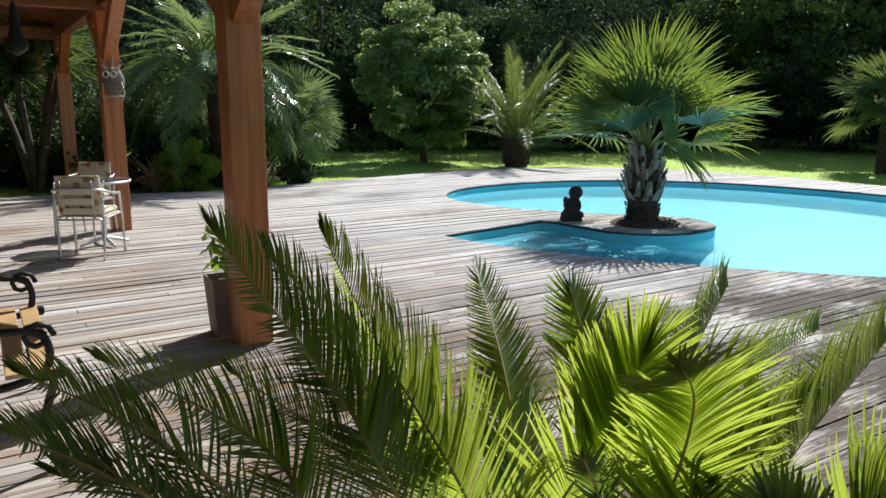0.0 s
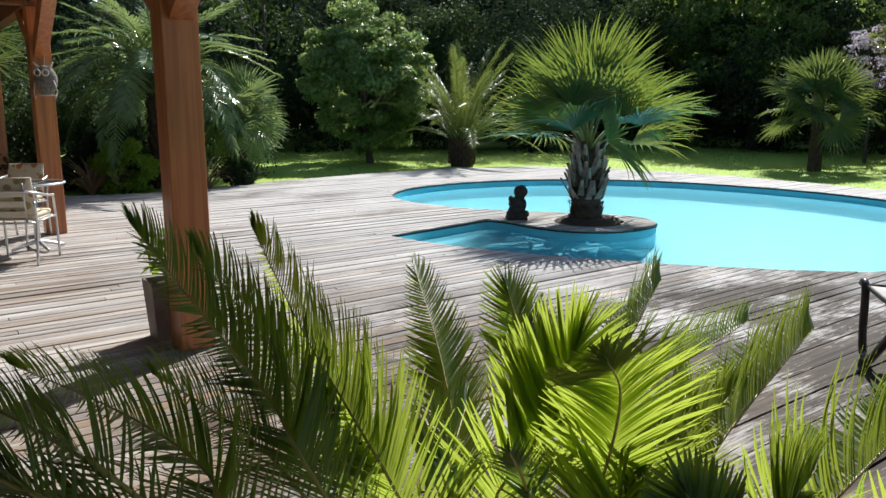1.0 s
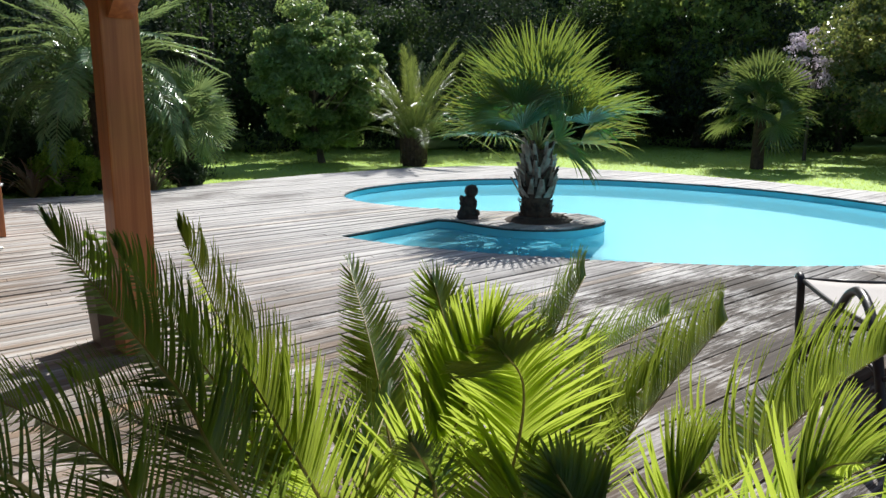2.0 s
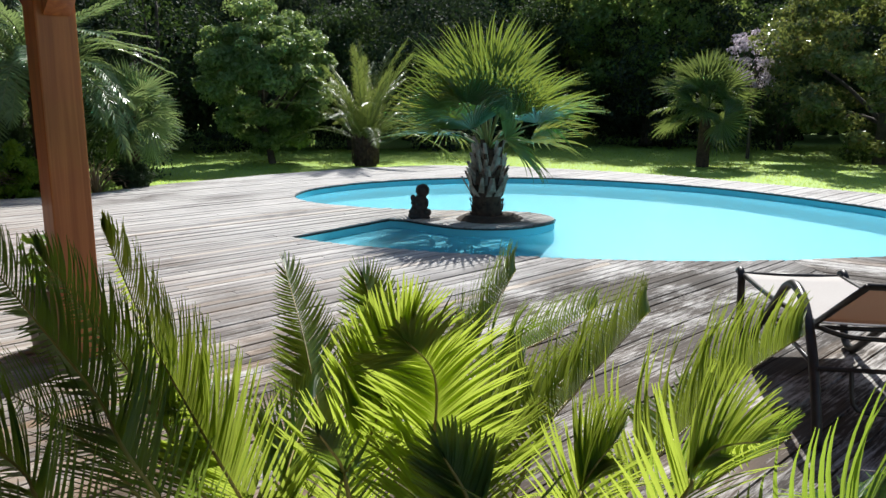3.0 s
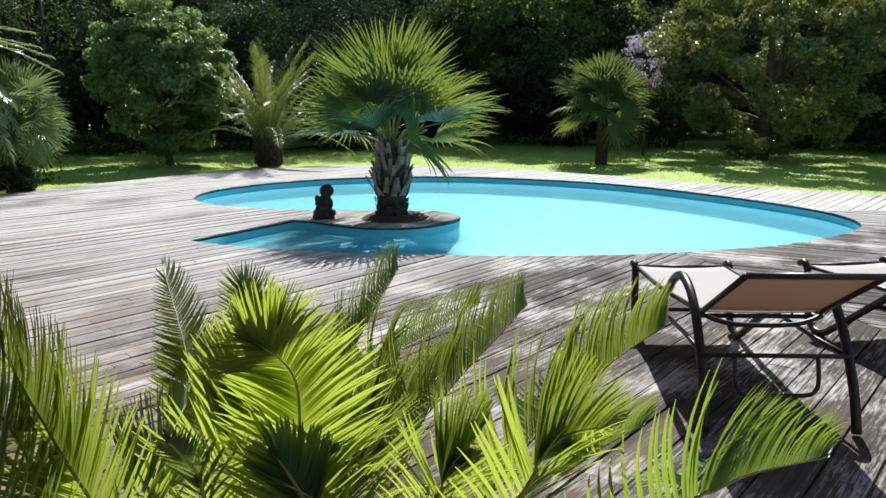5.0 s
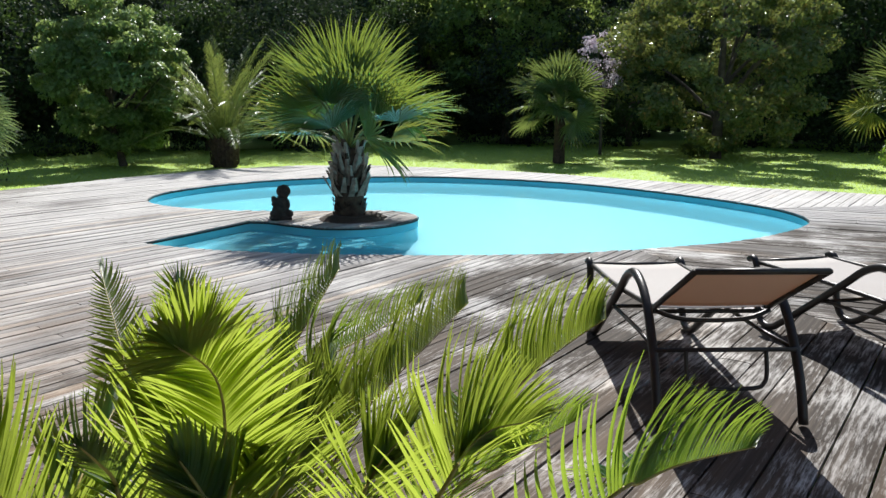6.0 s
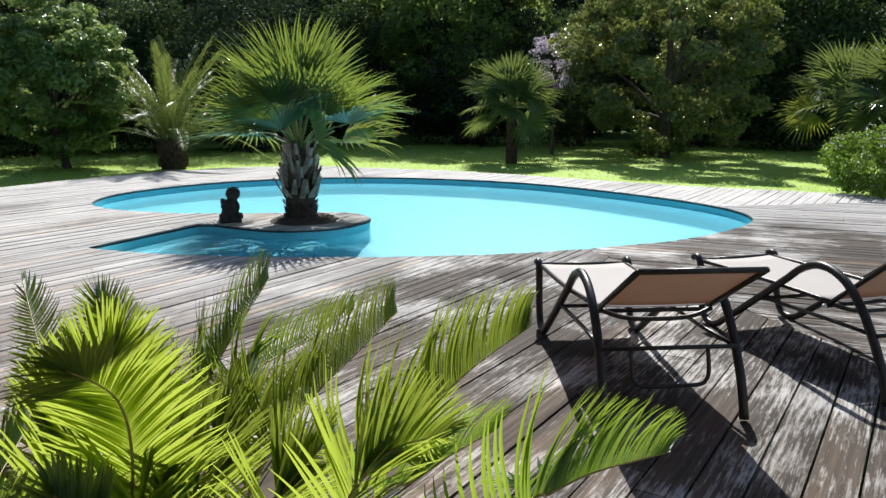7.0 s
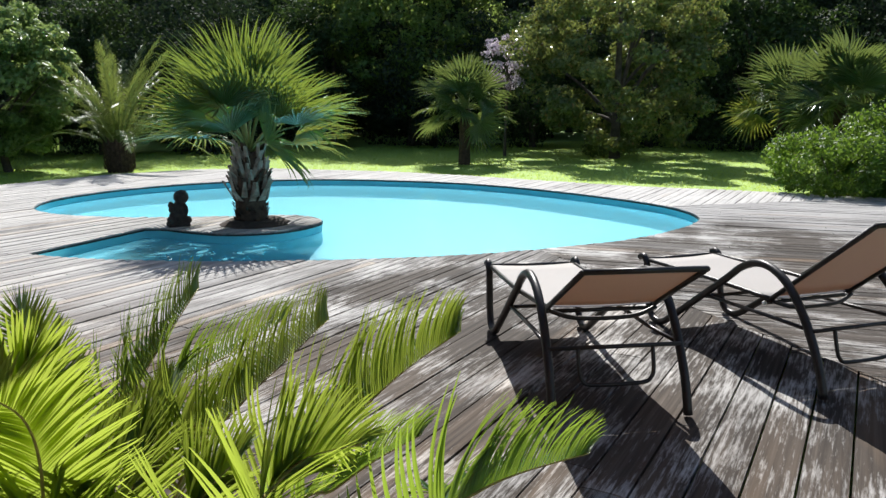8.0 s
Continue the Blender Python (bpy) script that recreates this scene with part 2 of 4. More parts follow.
def tube_data(points, radii, sides=8, cap=True):
    """Vertices and faces of a round bar through points."""
    pts = [Vector(p) for p in points]
    if not hasattr(radii, "__len__"):
        radii = [radii] * len(pts)
    vs, fs = [], []
    up = None
    for i, p in enumerate(pts):
        d = (pts[min(i + 1, len(pts) - 1)] - pts[max(i - 1, 0)]).normalized()
        if up is None:
            up = d.orthogonal().normalized()
        up = (up - d * up.dot(d))
        up = up.normalized() if up.length > 1e-6 else d.orthogonal().normalized()
        side = d.cross(up)
        for k in range(sides):
            a = 2 * math.pi * k / sides
            vs.append(p + (up * math.cos(a) + side * math.sin(a)) * radii[i])
    for i in range(len(pts) - 1):
        for k in range(sides):
            a, b = i * sides + k, i * sides + (k + 1) % sides
            fs.append((a, b, b + sides, a + sides))
    if cap:
        fs.append(tuple(range(sides))[::-1])
        fs.append(tuple(range((len(pts) - 1) * sides, len(pts) * sides)))
    return vs, fs


def tube(name, points, radii, material, parent=None, sides=8, label=""):
    vs, fs = tube_data(points, radii, sides)
    return link_mesh(name, vs, fs, material, parent, label, True)


def merged(name, pieces, material, parent=None, label="", smooth=False):
    vs, fs = [], []
    for v, f in pieces:
        k = len(vs)
        vs.extend(v)
        fs.extend(tuple(i + k for i in face) for face in f)
    return link_mesh(name, vs, fs, material, parent, label, smooth)


def spline(points, n=8, closed=False):
    """Catmull-Rom through the points."""
    P = [Vector(p) for p in points]
    out = []
    m = len(P)
    for i in range(m if closed else m - 1):
        if closed:
            a, b, c, d = P[(i - 1) % m], P[i], P[(i + 1) % m], P[(i + 2) % m]
        else:
            a, b, c, d = P[max(i - 1, 0)], P[i], P[i + 1], P[min(i + 2, m - 1)]
        for k in range(n):
            u = k / n
            out.append(0.5 * ((2 * b) + (c - a) * u + (2 * a - 5 * b + 4 * c - d) * u * u + (3 * b - a - 3 * c + d) * u ** 3))
    if not closed:
        out.append(P[-1])
    return out


def leaf_arrays(centres, normals, size, rng, aspect=0.55, fold=0.25):
    """Folded leaves, each four corners and two faces."""
    n = len(centres)
    r = rng.normal(size=(n, 3))
    nrm = normals + 0.7 * r
    nrm /= np.linalg.norm(nrm, axis=1)[:, None] + 1e-9
    ax = rng.normal(size=(n, 3))
    ax[:, 2] -= 0.5
    ax -= nrm * (ax * nrm).sum(1)[:, None]
    ax /= np.linalg.norm(ax, axis=1)[:, None] + 1e-9
    side = np.cross(nrm, ax)
    s = (size * rng.uniform(0.6, 1.3, n))[:, None]
    v = np.empty((n, 4, 3))
    v[:, 0] = centres - ax * s * 0.5
    v[:, 1] = centres + side * s * aspect * 0.5 + nrm * s * fold * 0.5
    v[:, 2] = centres + ax * s * 0.5
    v[:, 3] = centres - side * s * aspect * 0.5 + nrm * s * fold * 0.5
    return v.reshape(-1, 3)


def leaves(name, verts, material, parent, label=""):
    n = len(verts) // 4
    me = bpy.data.meshes.new(name)
    me.vertices.add(len(verts))
    me.vertices.foreach_set("co", verts.ravel())
    q = np.arange(n) * 4
    tri = np.stack([q, q + 1, q + 2, q, q + 2, q + 3], 1).ravel()
    me.loops.add(n * 6)
    me.loops.foreach_set("vertex_index", tri)
    me.polygons.add(n * 2)
    me.polygons.foreach_set("loop_start", np.arange(n * 2) * 3)
    me.polygons.foreach_set("loop_total", np.full(n * 2, 3))
    me.materials.append(material)
    me.update(calc_edges=True)
    ob = new(name, me)
    ob.parent = parent
    if label:
        tagged(ob, label)
    return ob


def clump_cloud(clumps, spread, per, rng, flat=0.6):
    """Leaf centres round clump centres, with normals outward and up."""
    c = np.repeat(clumps, per, axis=0)
    off = rng.normal(size=c.shape)
    off /= np.linalg.norm(off, axis=1)[:, None]
    off *= (rng.uniform(0.25, 1.0, len(c)) ** 0.5)[:, None] * spread * rng.uniform(0.7, 1.25, len(clumps)).repeat(per)[:, None]
    off[:, 2] *= flat
    nrm = off / (np.linalg.norm(off, axis=1)[:, None] + 1e-9)
    nrm[:, 2] += 0.5
    return c + off, nrm


def crown_clumps(rng, n, rx, ry, rz, zc, lumps=5, hollow=0.45):
    """Clump centres in a lumpy, uneven egg."""
    out = []
    ph = rng.uniform(0, 6.28, (lumps, 2))
    while len(out) < n:
        d = rng.normal(size=3)
        d /= np.linalg.norm(d)
        a, e = math.atan2(d[1], d[0]), math.asin(d[2])
        k = 1.0 + sum(0.07 * math.sin((i + 2) * a + ph[i, 0]) * math.cos((i + 1) * e + ph[i, 1]) for i in range(lumps))
        rad = k * rng.uniform(hollow, 1.0) ** 0.5
        out.append((d[0] * rx * rad, d[1] * ry * rad, zc + d[2] * rz * rad))
    return np.array(out)


def broadleaf(name, at, height, width, clear, material, label, seed, leaf=0.1, clumps=120, per=60, spread=0.4, trunk_r=0.12, depth=None, group="", low=None):
    rng = np.random.default_rng(seed)
    t = thing(name, label, "tree", at, 0, group)
    rz = (height - clear) / 2
    cl = crown_clumps(rng, clumps, width / 2, (depth or width) / 2, rz, clear + rz)
    lean = rng.normal(size=2) * 0.1
    pts = [(0, 0, -0.1), (lean[0] * 0.3, lean[1] * 0.3, clear * 0.6), (lean[0], lean[1], clear + rz * 0.7), (lean[0] * 1.5, lean[1] * 1.5, clear + rz * 1.5)]
    tube("trunk", spline(pts, 5), np.linspace(trunk_r * 1.25, trunk_r * 0.25, 16), bark, t, 9)
    for c in cl[:: max(1, clumps // 9)]:
        z0 = clear * 0.7 + rng.uniform(0, rz * 0.7)
        mid = (c[0] * 0.45, c[1] * 0.45, (z0 + c[2]) / 2 + 0.15)
        tube("limb", spline([(lean[0], lean[1], z0), mid, tuple(c)], 4), np.linspace(trunk_r * 0.4, 0.012, 9), bark, t, 5)
    ce, nr = clump_cloud(cl, spread, per, rng)
    leaves("crown", leaf_arrays(ce, nr, leaf, rng), material, t)
    return t


def frond_mesh(spine, leaflet, width, pairs, rng, start=0.15, lift=0.35, droop=0.3, sweep=0.55, seg=3, taper=0.45, up_hint=(0, 0, 1), rough=0.06, vee=0.35, bend=0.05, forward=0.35, twist=0.0, curl=0.0):
    """A feather leaf: two rows of narrow folded leaflets along a spine. Returns leaflet and spine data."""
    pts = [Vector(p) for p in spine]
    n = len(pts)
    vs, fs = [], []
    uh = Vector(up_hint)
    for i in range(pairs):
        u = start + (1 - start) * i / (pairs - 1)
        k = min(u * (n - 1), n - 1.001)
        a = int(k)
        p = pts[a].lerp(pts[a + 1], k - a)
        d = (pts[a + 1] - pts[a]).normalized()
        s = d.cross(uh)
        s = s.normalized() if s.length > 1e-4 else d.orthogonal()
        nrm = s.cross(d).normalized()
        size = leaflet * (math.sin(math.pi * min(1, 0.12 + 0.88 * ((u - start) / (1 - start)) ** 0.7)) ** 0.5 * (1 - taper) + taper * (1 - 0.4 * u))
        for sgn in (1, -1):
            L = size * (1 + rng.normal() * rough)
            sw = sweep + forward * u + 0.8 * max(0.0, (u - 0.82) / 0.18) ** 2 + rng.normal() * rough
            way = (s * sgn * math.cos(sw) + d * math.sin(sw) + nrm * (lift + rng.normal() * rough)).normalized()
            across = d - way * d.dot(way)
            across = across.normalized() if across.length > 1e-4 else nrm.cross(way)
            tn = way.cross(across).normalized()
            tw = twist * sgn + rng.normal() * 0.12
            across = across * math.cos(tw) + tn * math.sin(tw)
            tn = way.cross(across).normalized()
            if tn.dot(nrm) < 0:
                tn = -tn
            base = len(vs)
            dr = droop + rng.normal() * bend
            sw2 = curl + rng.normal() * bend * 0.6
            for q in range(seg + 1):
                w = q / seg
                c = p + way * L * w - nrm * dr * L * w * w + d * sw2 * L * w * w
                hw = width * 0.5 * (1.0 - w ** 2.2) * (0.6 + 0.8 * min(w * 4, 1) * 0.5) + 0.0003
                vs.extend((c + across * hw + tn * vee * hw, c, c - across * hw + tn * vee * hw))
            for q in range(seg):
                b = base + q * 3
                fs.append((b, b + 1, b + 4, b + 3))
                fs.append((b + 1, b + 2, b + 5, b + 4))
    return vs, fs


def feather_leaf(name, parent, spine, material, stalk_mat, leaflet, width, pairs, rng, stalk_r=0.006, singly=False, **kw):
    vs, fs = frond_mesh(spine, leaflet, width, pairs, rng, **kw)
    leaf = tube(name, spine, np.linspace(stalk_r, stalk_r * 0.25, len(spine)), stalk_mat, parent, 6)
    if singly:
        k = kw.get("seg", 3)
        nv, nf = (k + 1) * 3, k * 2
        for i in range(len(vs) // nv):
            link_mesh("leaflet", vs[i * nv:(i + 1) * nv], [tuple(a - i * nv for a in f) for f in fs[i * nf:(i + 1) * nf]], material, leaf)
    else:
        tagged(link_mesh("leaf_blade", vs, fs, material, leaf), "", "", "", "stuff")
    return leaf


def fan_data(r, n, spread, rng, split=0.5, fold=0.25, droop=0.18, cup=0.15):
    """A pleated fan leaf in its own frame: hub at the origin, middle finger along +y, face up +z."""
    vs, fs = [], []
    for i in range(n):
        a = (i / (n - 1) - 0.5) * spread
        da = spread / (n - 1) * 0.5
        L = r * (1 - 0.22 * abs(2 * i / (n - 1) - 1) ** 2) * (1 + rng.normal() * 0.05)
        dr = droop * rng.uniform(0.4, 1.8)
        base = len(vs)
        for w in (0.05, split * 0.6, split, split + (1 - split) * 0.45, 0.86, 1.0):
            rad = L * w
            if w <= split:
                hw = rad * math.tan(da)
            else:
                hw = L * split * math.tan(da) * (1 - ((w - split) / (1 - split)) ** 1.5) + 0.001
            z = cup * rad * abs(math.sin(a)) * 0.6 - dr * L * max(0, w - split * 0.8) ** 2 * 2.2
            dirv = Vector((math.sin(a), math.cos(a), 0))
            sidev = Vector((math.cos(a), -math.sin(a), 0))
            c = dirv * rad
            hz = fold * hw
            for q, h in ((-1, hz), (0, -hz), (1, hz)):
                v = c + sidev * hw * q
                vs.append(Vector((v.x, v.y, z + h)))
        for q in range(5):
            b = base + q * 3
            fs.append((b, b + 1, b + 4, b + 3))
            fs.append((b + 1, b + 2, b + 5, b + 4))
    return vs, fs


def fan_leaf(palm, top, az, el, pl, r, roll, mat, rng, fingers, spread, split, droop, cup):
    """One fan on its stalk; roll turns the blade about the stalk."""
    out = Vector((math.cos(az) * math.cos(el), math.sin(az) * math.cos(el), math.sin(el)))
    hub = top + out * pl + Vector((0, 0, -0.10 * pl * math.cos(el)))
    vs, fs = fan_data(r, fingers, spread * rng.uniform(0.85, 1.05), rng, split, 0.35, droop, cup)
    fwd = (out + Vector((0, 0, -0.25 * math.cos(el)))).normalized()
    flat = Vector((0, 0, 1)).cross(fwd)
    flat = flat.normalized() if flat.length > 0.05 else Vector((1, 0, 0))
    nz = flat.cross(fwd)
    if nz.z < 0:
        nz = -nz
    sx = fwd.cross(nz)
    sx, nz = sx * math.cos(roll) + nz * math.sin(roll), nz * math.cos(roll) - sx * math.sin(roll)
    leaf = link_mesh("frond", [hub + sx * v.x + fwd * v.y + nz * v.z for v in vs], fs, mat, palm)
    tube("petiole", spline([top - Vector((0, 0, 0.05)), top + out * pl * 0.5 + Vector((0, 0, 0.03)), hub + fwd * 0.05], 3), np.linspace(0.018, 0.008, 7), stalk_green, leaf, 5)
    return leaf


def fan_palm(name, at, trunk_h, trunk_r, n_leaves, petiole, fan_r, label, seed, mats, fingers=36, low=-35, high=88, boots=True, spread=4.3, lean=(0, 0), droop=0.18, skirt=0, split=0.48, cup=0.15):
    rng = np.random.default_rng(seed)
    t = thing(name, label, "palm tree", at)
    top = Vector((lean[0], lean[1], trunk_h))
    tube("trunk", spline([(0, 0, -0.05), (lean[0] * 0.4, lean[1] * 0.4, trunk_h * 0.5), tuple(top)], 5), np.linspace(trunk_r * 1.05, trunk_r * 0.8, 11), palm_fibre, t, 14)
    if boots:
        rows = int(trunk_h / 0.075)
        for j in range(rows):
            u = j / (rows - 1)
            z = trunk_h * (0.40 + 0.56 * u)
            for k in range(8):
                a = 2 * math.pi * (k / 8) + j * 2.4 + rng.normal() * 0.12
                out = Vector((math.cos(a), math.sin(a), 0))
                sd_ = Vector((-math.sin(a), math.cos(a), 0))
                c = Vector((lean[0] * z / trunk_h, lean[1] * z / trunk_h, z)) + out * trunk_r * (0.98 - 0.28 * u)
                L, w = rng.uniform(0.10, 0.22), rng.uniform(0.035, 0.07)
                tip = c + Vector((0, 0, L)) + out * rng.uniform(0.04, 0.12) * (1.2 - 0.6 * u) + sd_ * rng.normal() * 0.045
                lo = c - Vector((0, 0, 0.06))
                link_mesh("leaf_base", [lo - sd_ * w * 1.1, lo + sd_ * w * 1.1, tip + sd_ * w * 0.5, tip - sd_ * w * 0.5, c + out * 0.045, tip + out * 0.025],
                          [(0, 1, 4), (1, 2, 5, 4), (3, 0, 4, 5), (2, 3, 5), (0, 3, 2, 1)], palm_bark if rng.uniform() < 0.8 else palm_fibre, t)
        # fibre and old stubs on the lower trunk
        for j in range(70):
            a, z = rng.uniform(0, 6.283), rng.uniform(0.02, 0.42) * trunk_h
            out = Vector((math.cos(a), math.sin(a), 0))
            c = out * trunk_r * 1.0 + Vector((0, 0, z))
            tube("old_stub", [c, c + out * rng.uniform(0.015, 0.05) + Vector((0, 0, rng.uniform(0.03, 0.08)))], [0.016, 0.004], palm_fibre, t, 4)
    for i in range(n_leaves):
        f = (i + 0.5) / n_leaves
        el = radians(low + (high - low) * f ** 0.85 + rng.normal() * 5)
        az = i * 2.39996 + rng.normal() * 0.15
        mat = mats[1] if len(mats) > 1 and i < skirt else mats[0]
        fan_leaf(t, top, az, el, petiole * rng.uniform(0.85, 1.15), fan_r * rng.uniform(0.85, 1.12), rng.normal() * 0.6, mat, rng, fingers, spread, split, droop, cup)
    return t


def feather_palm(name, at, trunk_h, trunk_r, n, length, label, seed, material, leaflet=0.3, width=0.018, pairs=45, low=-10, high=85, curve=0.5):
    rng = np.random.default_rng(seed)
    t = thing(name, label, "palm tree", at)
    bm = bmesh.new()
    bmesh.ops.create_cone(bm, cap_ends=True, segments=14, radius1=trunk_r * 0.85, radius2=trunk_r, depth=trunk_h, matrix=Matrix.Translation((0, 0, trunk_h / 2 - 0.03)))
    part("trunk", bm, palm_fibre, t)
    pieces = []
    for j in range(6):
        for k in range(12):
            a = 2 * math.pi * (k + 0.5 * (j % 2)) / 12
            z = trunk_h * (0.15 + 0.16 * j)
            o = Vector((math.cos(a), math.sin(a), 0))
            s = Vector((-math.sin(a), math.cos(a), 0))
            c = o * trunk_r * 0.92 + Vector((0, 0, z))
            pieces.append(([c - s * 0.06, c + s * 0.06, c + Vector((0, 0, 0.13)) + o * 0.06, c + Vector((0, 0, -0.07)) + o * 0.03], [(0, 1, 2), (0, 2, 3), (1, 3, 2), (0, 3, 1)]))
    for v_, f_ in pieces:
        link_mesh("leaf_base", v_, f_, palm_fibre, t)
    for i in range(n):
        f = (i + 0.5) / n
        el = radians(low + (high - low) * f + rng.normal() * 4)
        az = i * 2.39996 + rng.normal() * 0.12
        L = length * rng.uniform(0.85, 1.1)
        h = Vector((math.cos(az), math.sin(az), 0))
        base = Vector((0, 0, trunk_h * 0.9)) + h * trunk_r * 0.5
        p1 = base + (h * math.cos(el) + Vector((0, 0, math.sin(el)))) * L * 0.5
        e2 = el - curve * (0.6 + 0.8 * math.cos(el))
        p2 = p1 + (h * math.cos(e2) + Vector((0, 0, math.sin(e2)))) * L * 0.5
        feather_leaf("frond", t, spline([base, p1, p2], 6), material, stalk_green, leaflet, width, pairs, rng, 0.018, start=0.12, lift=0.25, droop=0.3, seg=2)
    return t


def shrub(name, at, w, d, h, material, label, seed, leaf=0.06, clumps=70, per=70, spread=0.16, category="shrub"):
    rng = np.random.default_rng(seed)
    t = thing(name, label, category, at)
    cl = crown_clumps(rng, clumps, w / 2, d / 2, h / 2, h / 2, 5, 0.5)
    for c in cl[::8]:
        tube("stem", [(0, 0, -0.05), tuple(c * 0.6), tuple(c)], [0.02, 0.012, 0.006], bark, t, 5)
    ce, nr = clump_cloud(cl, spread, per, rng, 0.9)
    ce[:, 2] = np.maximum(ce[:, 2], 0.02)
    leaves("foliage", leaf_arrays(ce, nr, leaf, rng), material, t)
    return t


def strap_plant(name, at, n, length, material, label, seed, width=0.03, spread=1.0):
    """A tuft of long strap leaves that arch over."""
    rng = np.random.default_rng(seed)
    t = thing(name, label, "plant", at)
    for i in range(n):
        az, el = rng.uniform(0, 6.283), rng.uniform(0.75, 1.45)
        h = Vector((math.cos(az), math.sin(az), 0))
        L = length * rng.uniform(0.7, 1.15)
        s = Vector((-math.sin(az), math.cos(az), 0))
        pts = [h * 0.04]
        for q in range(6):
            e = el - (q / 5) ** 1.6 * rng.uniform(0.9, 1.9) * spread
            pts.append(pts[-1] + (h * math.cos(e) + Vector((0, 0, math.sin(e)))) * L / 6)
        vs, fs = [], []
        for q, p in enumerate(pts):
            w = width * (1 - (q / 6) ** 2) * 0.5 + 0.001
            vs += [p - s * w + Vector((0, 0, w * 0.5)), p, p + s * w + Vector((0, 0, w * 0.5))]
        for q in range(6):
            b = q * 3
            fs += [(b, b + 1, b + 4, b + 3), (b + 1, b + 2, b + 5, b + 4)]
        link_mesh("leaf", vs, fs, material, t)
    return t


# ---- ground, pool ----
bay = [(0.0, 9.17), (0.55, 8.6), (1.6, 7.92), (3.06, 7.3), (4.48, 6.95), (6.19, 6.92), (7.38, 7.23), (8.3, 7.75), (8.75, 8.6), (8.82, 9.6), (8.54, 11.19), (7.86, 13.04), (6.67, 14.49),
       (5.29, 15.44), (3.94, 15.75), (2.59, 15.66), (1.32, 15.1), (0.38, 14.19), (0.05, 13.2), (0.3, 12.35), (0.85, 11.75), (1.65, 11.25), (2.48, 10.95), (3.1, 10.78), (3.5, 10.45),
       (3.55, 10.0), (3.36, 9.68), (2.97, 9.42), (2.57, 9.36), (2.11, 9.52), (1.79, 9.87), (1.55, 10.22), (1.31, 10.36)]
POOL = [Vector((p.x, p.y)) for p in spline([(x, y, 0) for x, y in bay], 5)]
DECK = [(-16, -5), (13, -5), (15, 1), (14.5, 6), (12.6, 8.4), (11.5, 10.1), (10.5, 11.2), (9.6, 12.7), (8.6, 14.5), (7.5, 16.3), (6.3, 17.4), (5.2, 18.4), (3.5, 18.9), (1.57, 18.5), (-0.5, 17.1), (-2.5, 15.3),
        (-3.3, 14.15), (-4.0, 13.7), (-4.75, 13.35), (-6.6, 13.0), (-8.5, 12.0), (-16, 9.0)]
WATER_Z = -0.13


def offset_loop(loop, d):
    n = len(loop)
    out = []
    for i in range(n):
        a, b = loop[i - 1], loop[(i + 1) % n]
        tdir = (b - a).normalized()
        out.append(loop[i] + Vector((tdir.y, -tdir.x)) * d)
    return out


def filled(loops, z):
    bm = bmesh.new()
    es = []
    for loop in loops:
        vs = [bm.verts.new((p[0], p[1], z)) for p in loop]
        es += [bm.edges.new((vs[i], vs[(i + 1) % len(vs)])) for i in range(len(vs))]
    bmesh.ops.triangle_fill(bm, edges=es, use_beauty=True)
    bmesh.ops.recalc_face_normals(bm, faces=bm.faces)
    for f in bm.faces:
        if f.normal.z < 0:
            f.normal_flip()
    return bm


far = [Vector((math.cos(a) * 900, math.sin(a) * 900 + 10)) for a in np.linspace(0, 2 * math.pi, 33)[:-1]]
outer_pool = offset_loop(POOL, 0.12)
ground = tagged(part("ground", filled([far, outer_pool], -0.09), lawn_mat), "sunny mown green lawn reaching into the woods", "lawn", "", "structure")

# shell: floor, walls and steps
pool = thing("swimming_pool", "free-form swimming pool with pale blue liner and water", "pool", (0, 0, 0))
n = len(POOL)
wv = [(p.x, p.y, -0.03) for p in POOL] + [(p.x, p.y, -1.03) for p in POOL]
link_mesh("pool_wall", wv, [(i, (i + 1) % n, n + (i + 1) % n, n + i) for i in range(n)], liner_mat, pool, "pale blue liner wall", True)
part("pool_floor", filled([POOL], -1.02), liner_mat, pool)
rim_out = offset_loop(POOL, -0.012)
rim_mat = plain("black_liner_edge", (0.012, 0.012, 0.013), (0.03, 0.03, 0.03), 8, 0.6)
rv = [(p.x, p.y, z) for z in (-0.014, -0.036) for p in rim_out]
link_mesh("liner_edge", rv, [(i, (i + 1) % n, n + (i + 1) % n, n + i) for i in range(n)], rim_mat, pool, "black edge strip")
water = tagged(part("water", filled([offset_loop(POOL, 0.003)], WATER_Z), water_mat, None, "", True), "clear still turquoise pool water", "water", "", "structure")
water.visible_shadow = False
c1, c2 = Vector((0.0, 9.17)), Vector((1.31, 10.36))
along = (c2 - c1).normalized()
inward = Vector((along.y, -along.x))
for k in range(4):
    bm = bmesh.new()
    a0, a1 = 0.30 * k, 0.30 * (k + 1)
    top = -0.30 - 0.22 * k
    mid = c1 + along * (c2 - c1).length * 0.5 + inward * (a0 + a1) / 2
    m = Matrix.Translation((mid.x, mid.y, 0)) @ Matrix.Rotation(math.atan2(along.y, along.x), 4, "Z")
    box(bm, 0, 0, (top - 1.03) / 2, (c2 - c1).length - 0.03 + 0.12 * k, 0.298, top + 1.03, m, 0.02)
    part("step", bm, liner_mat, pool)

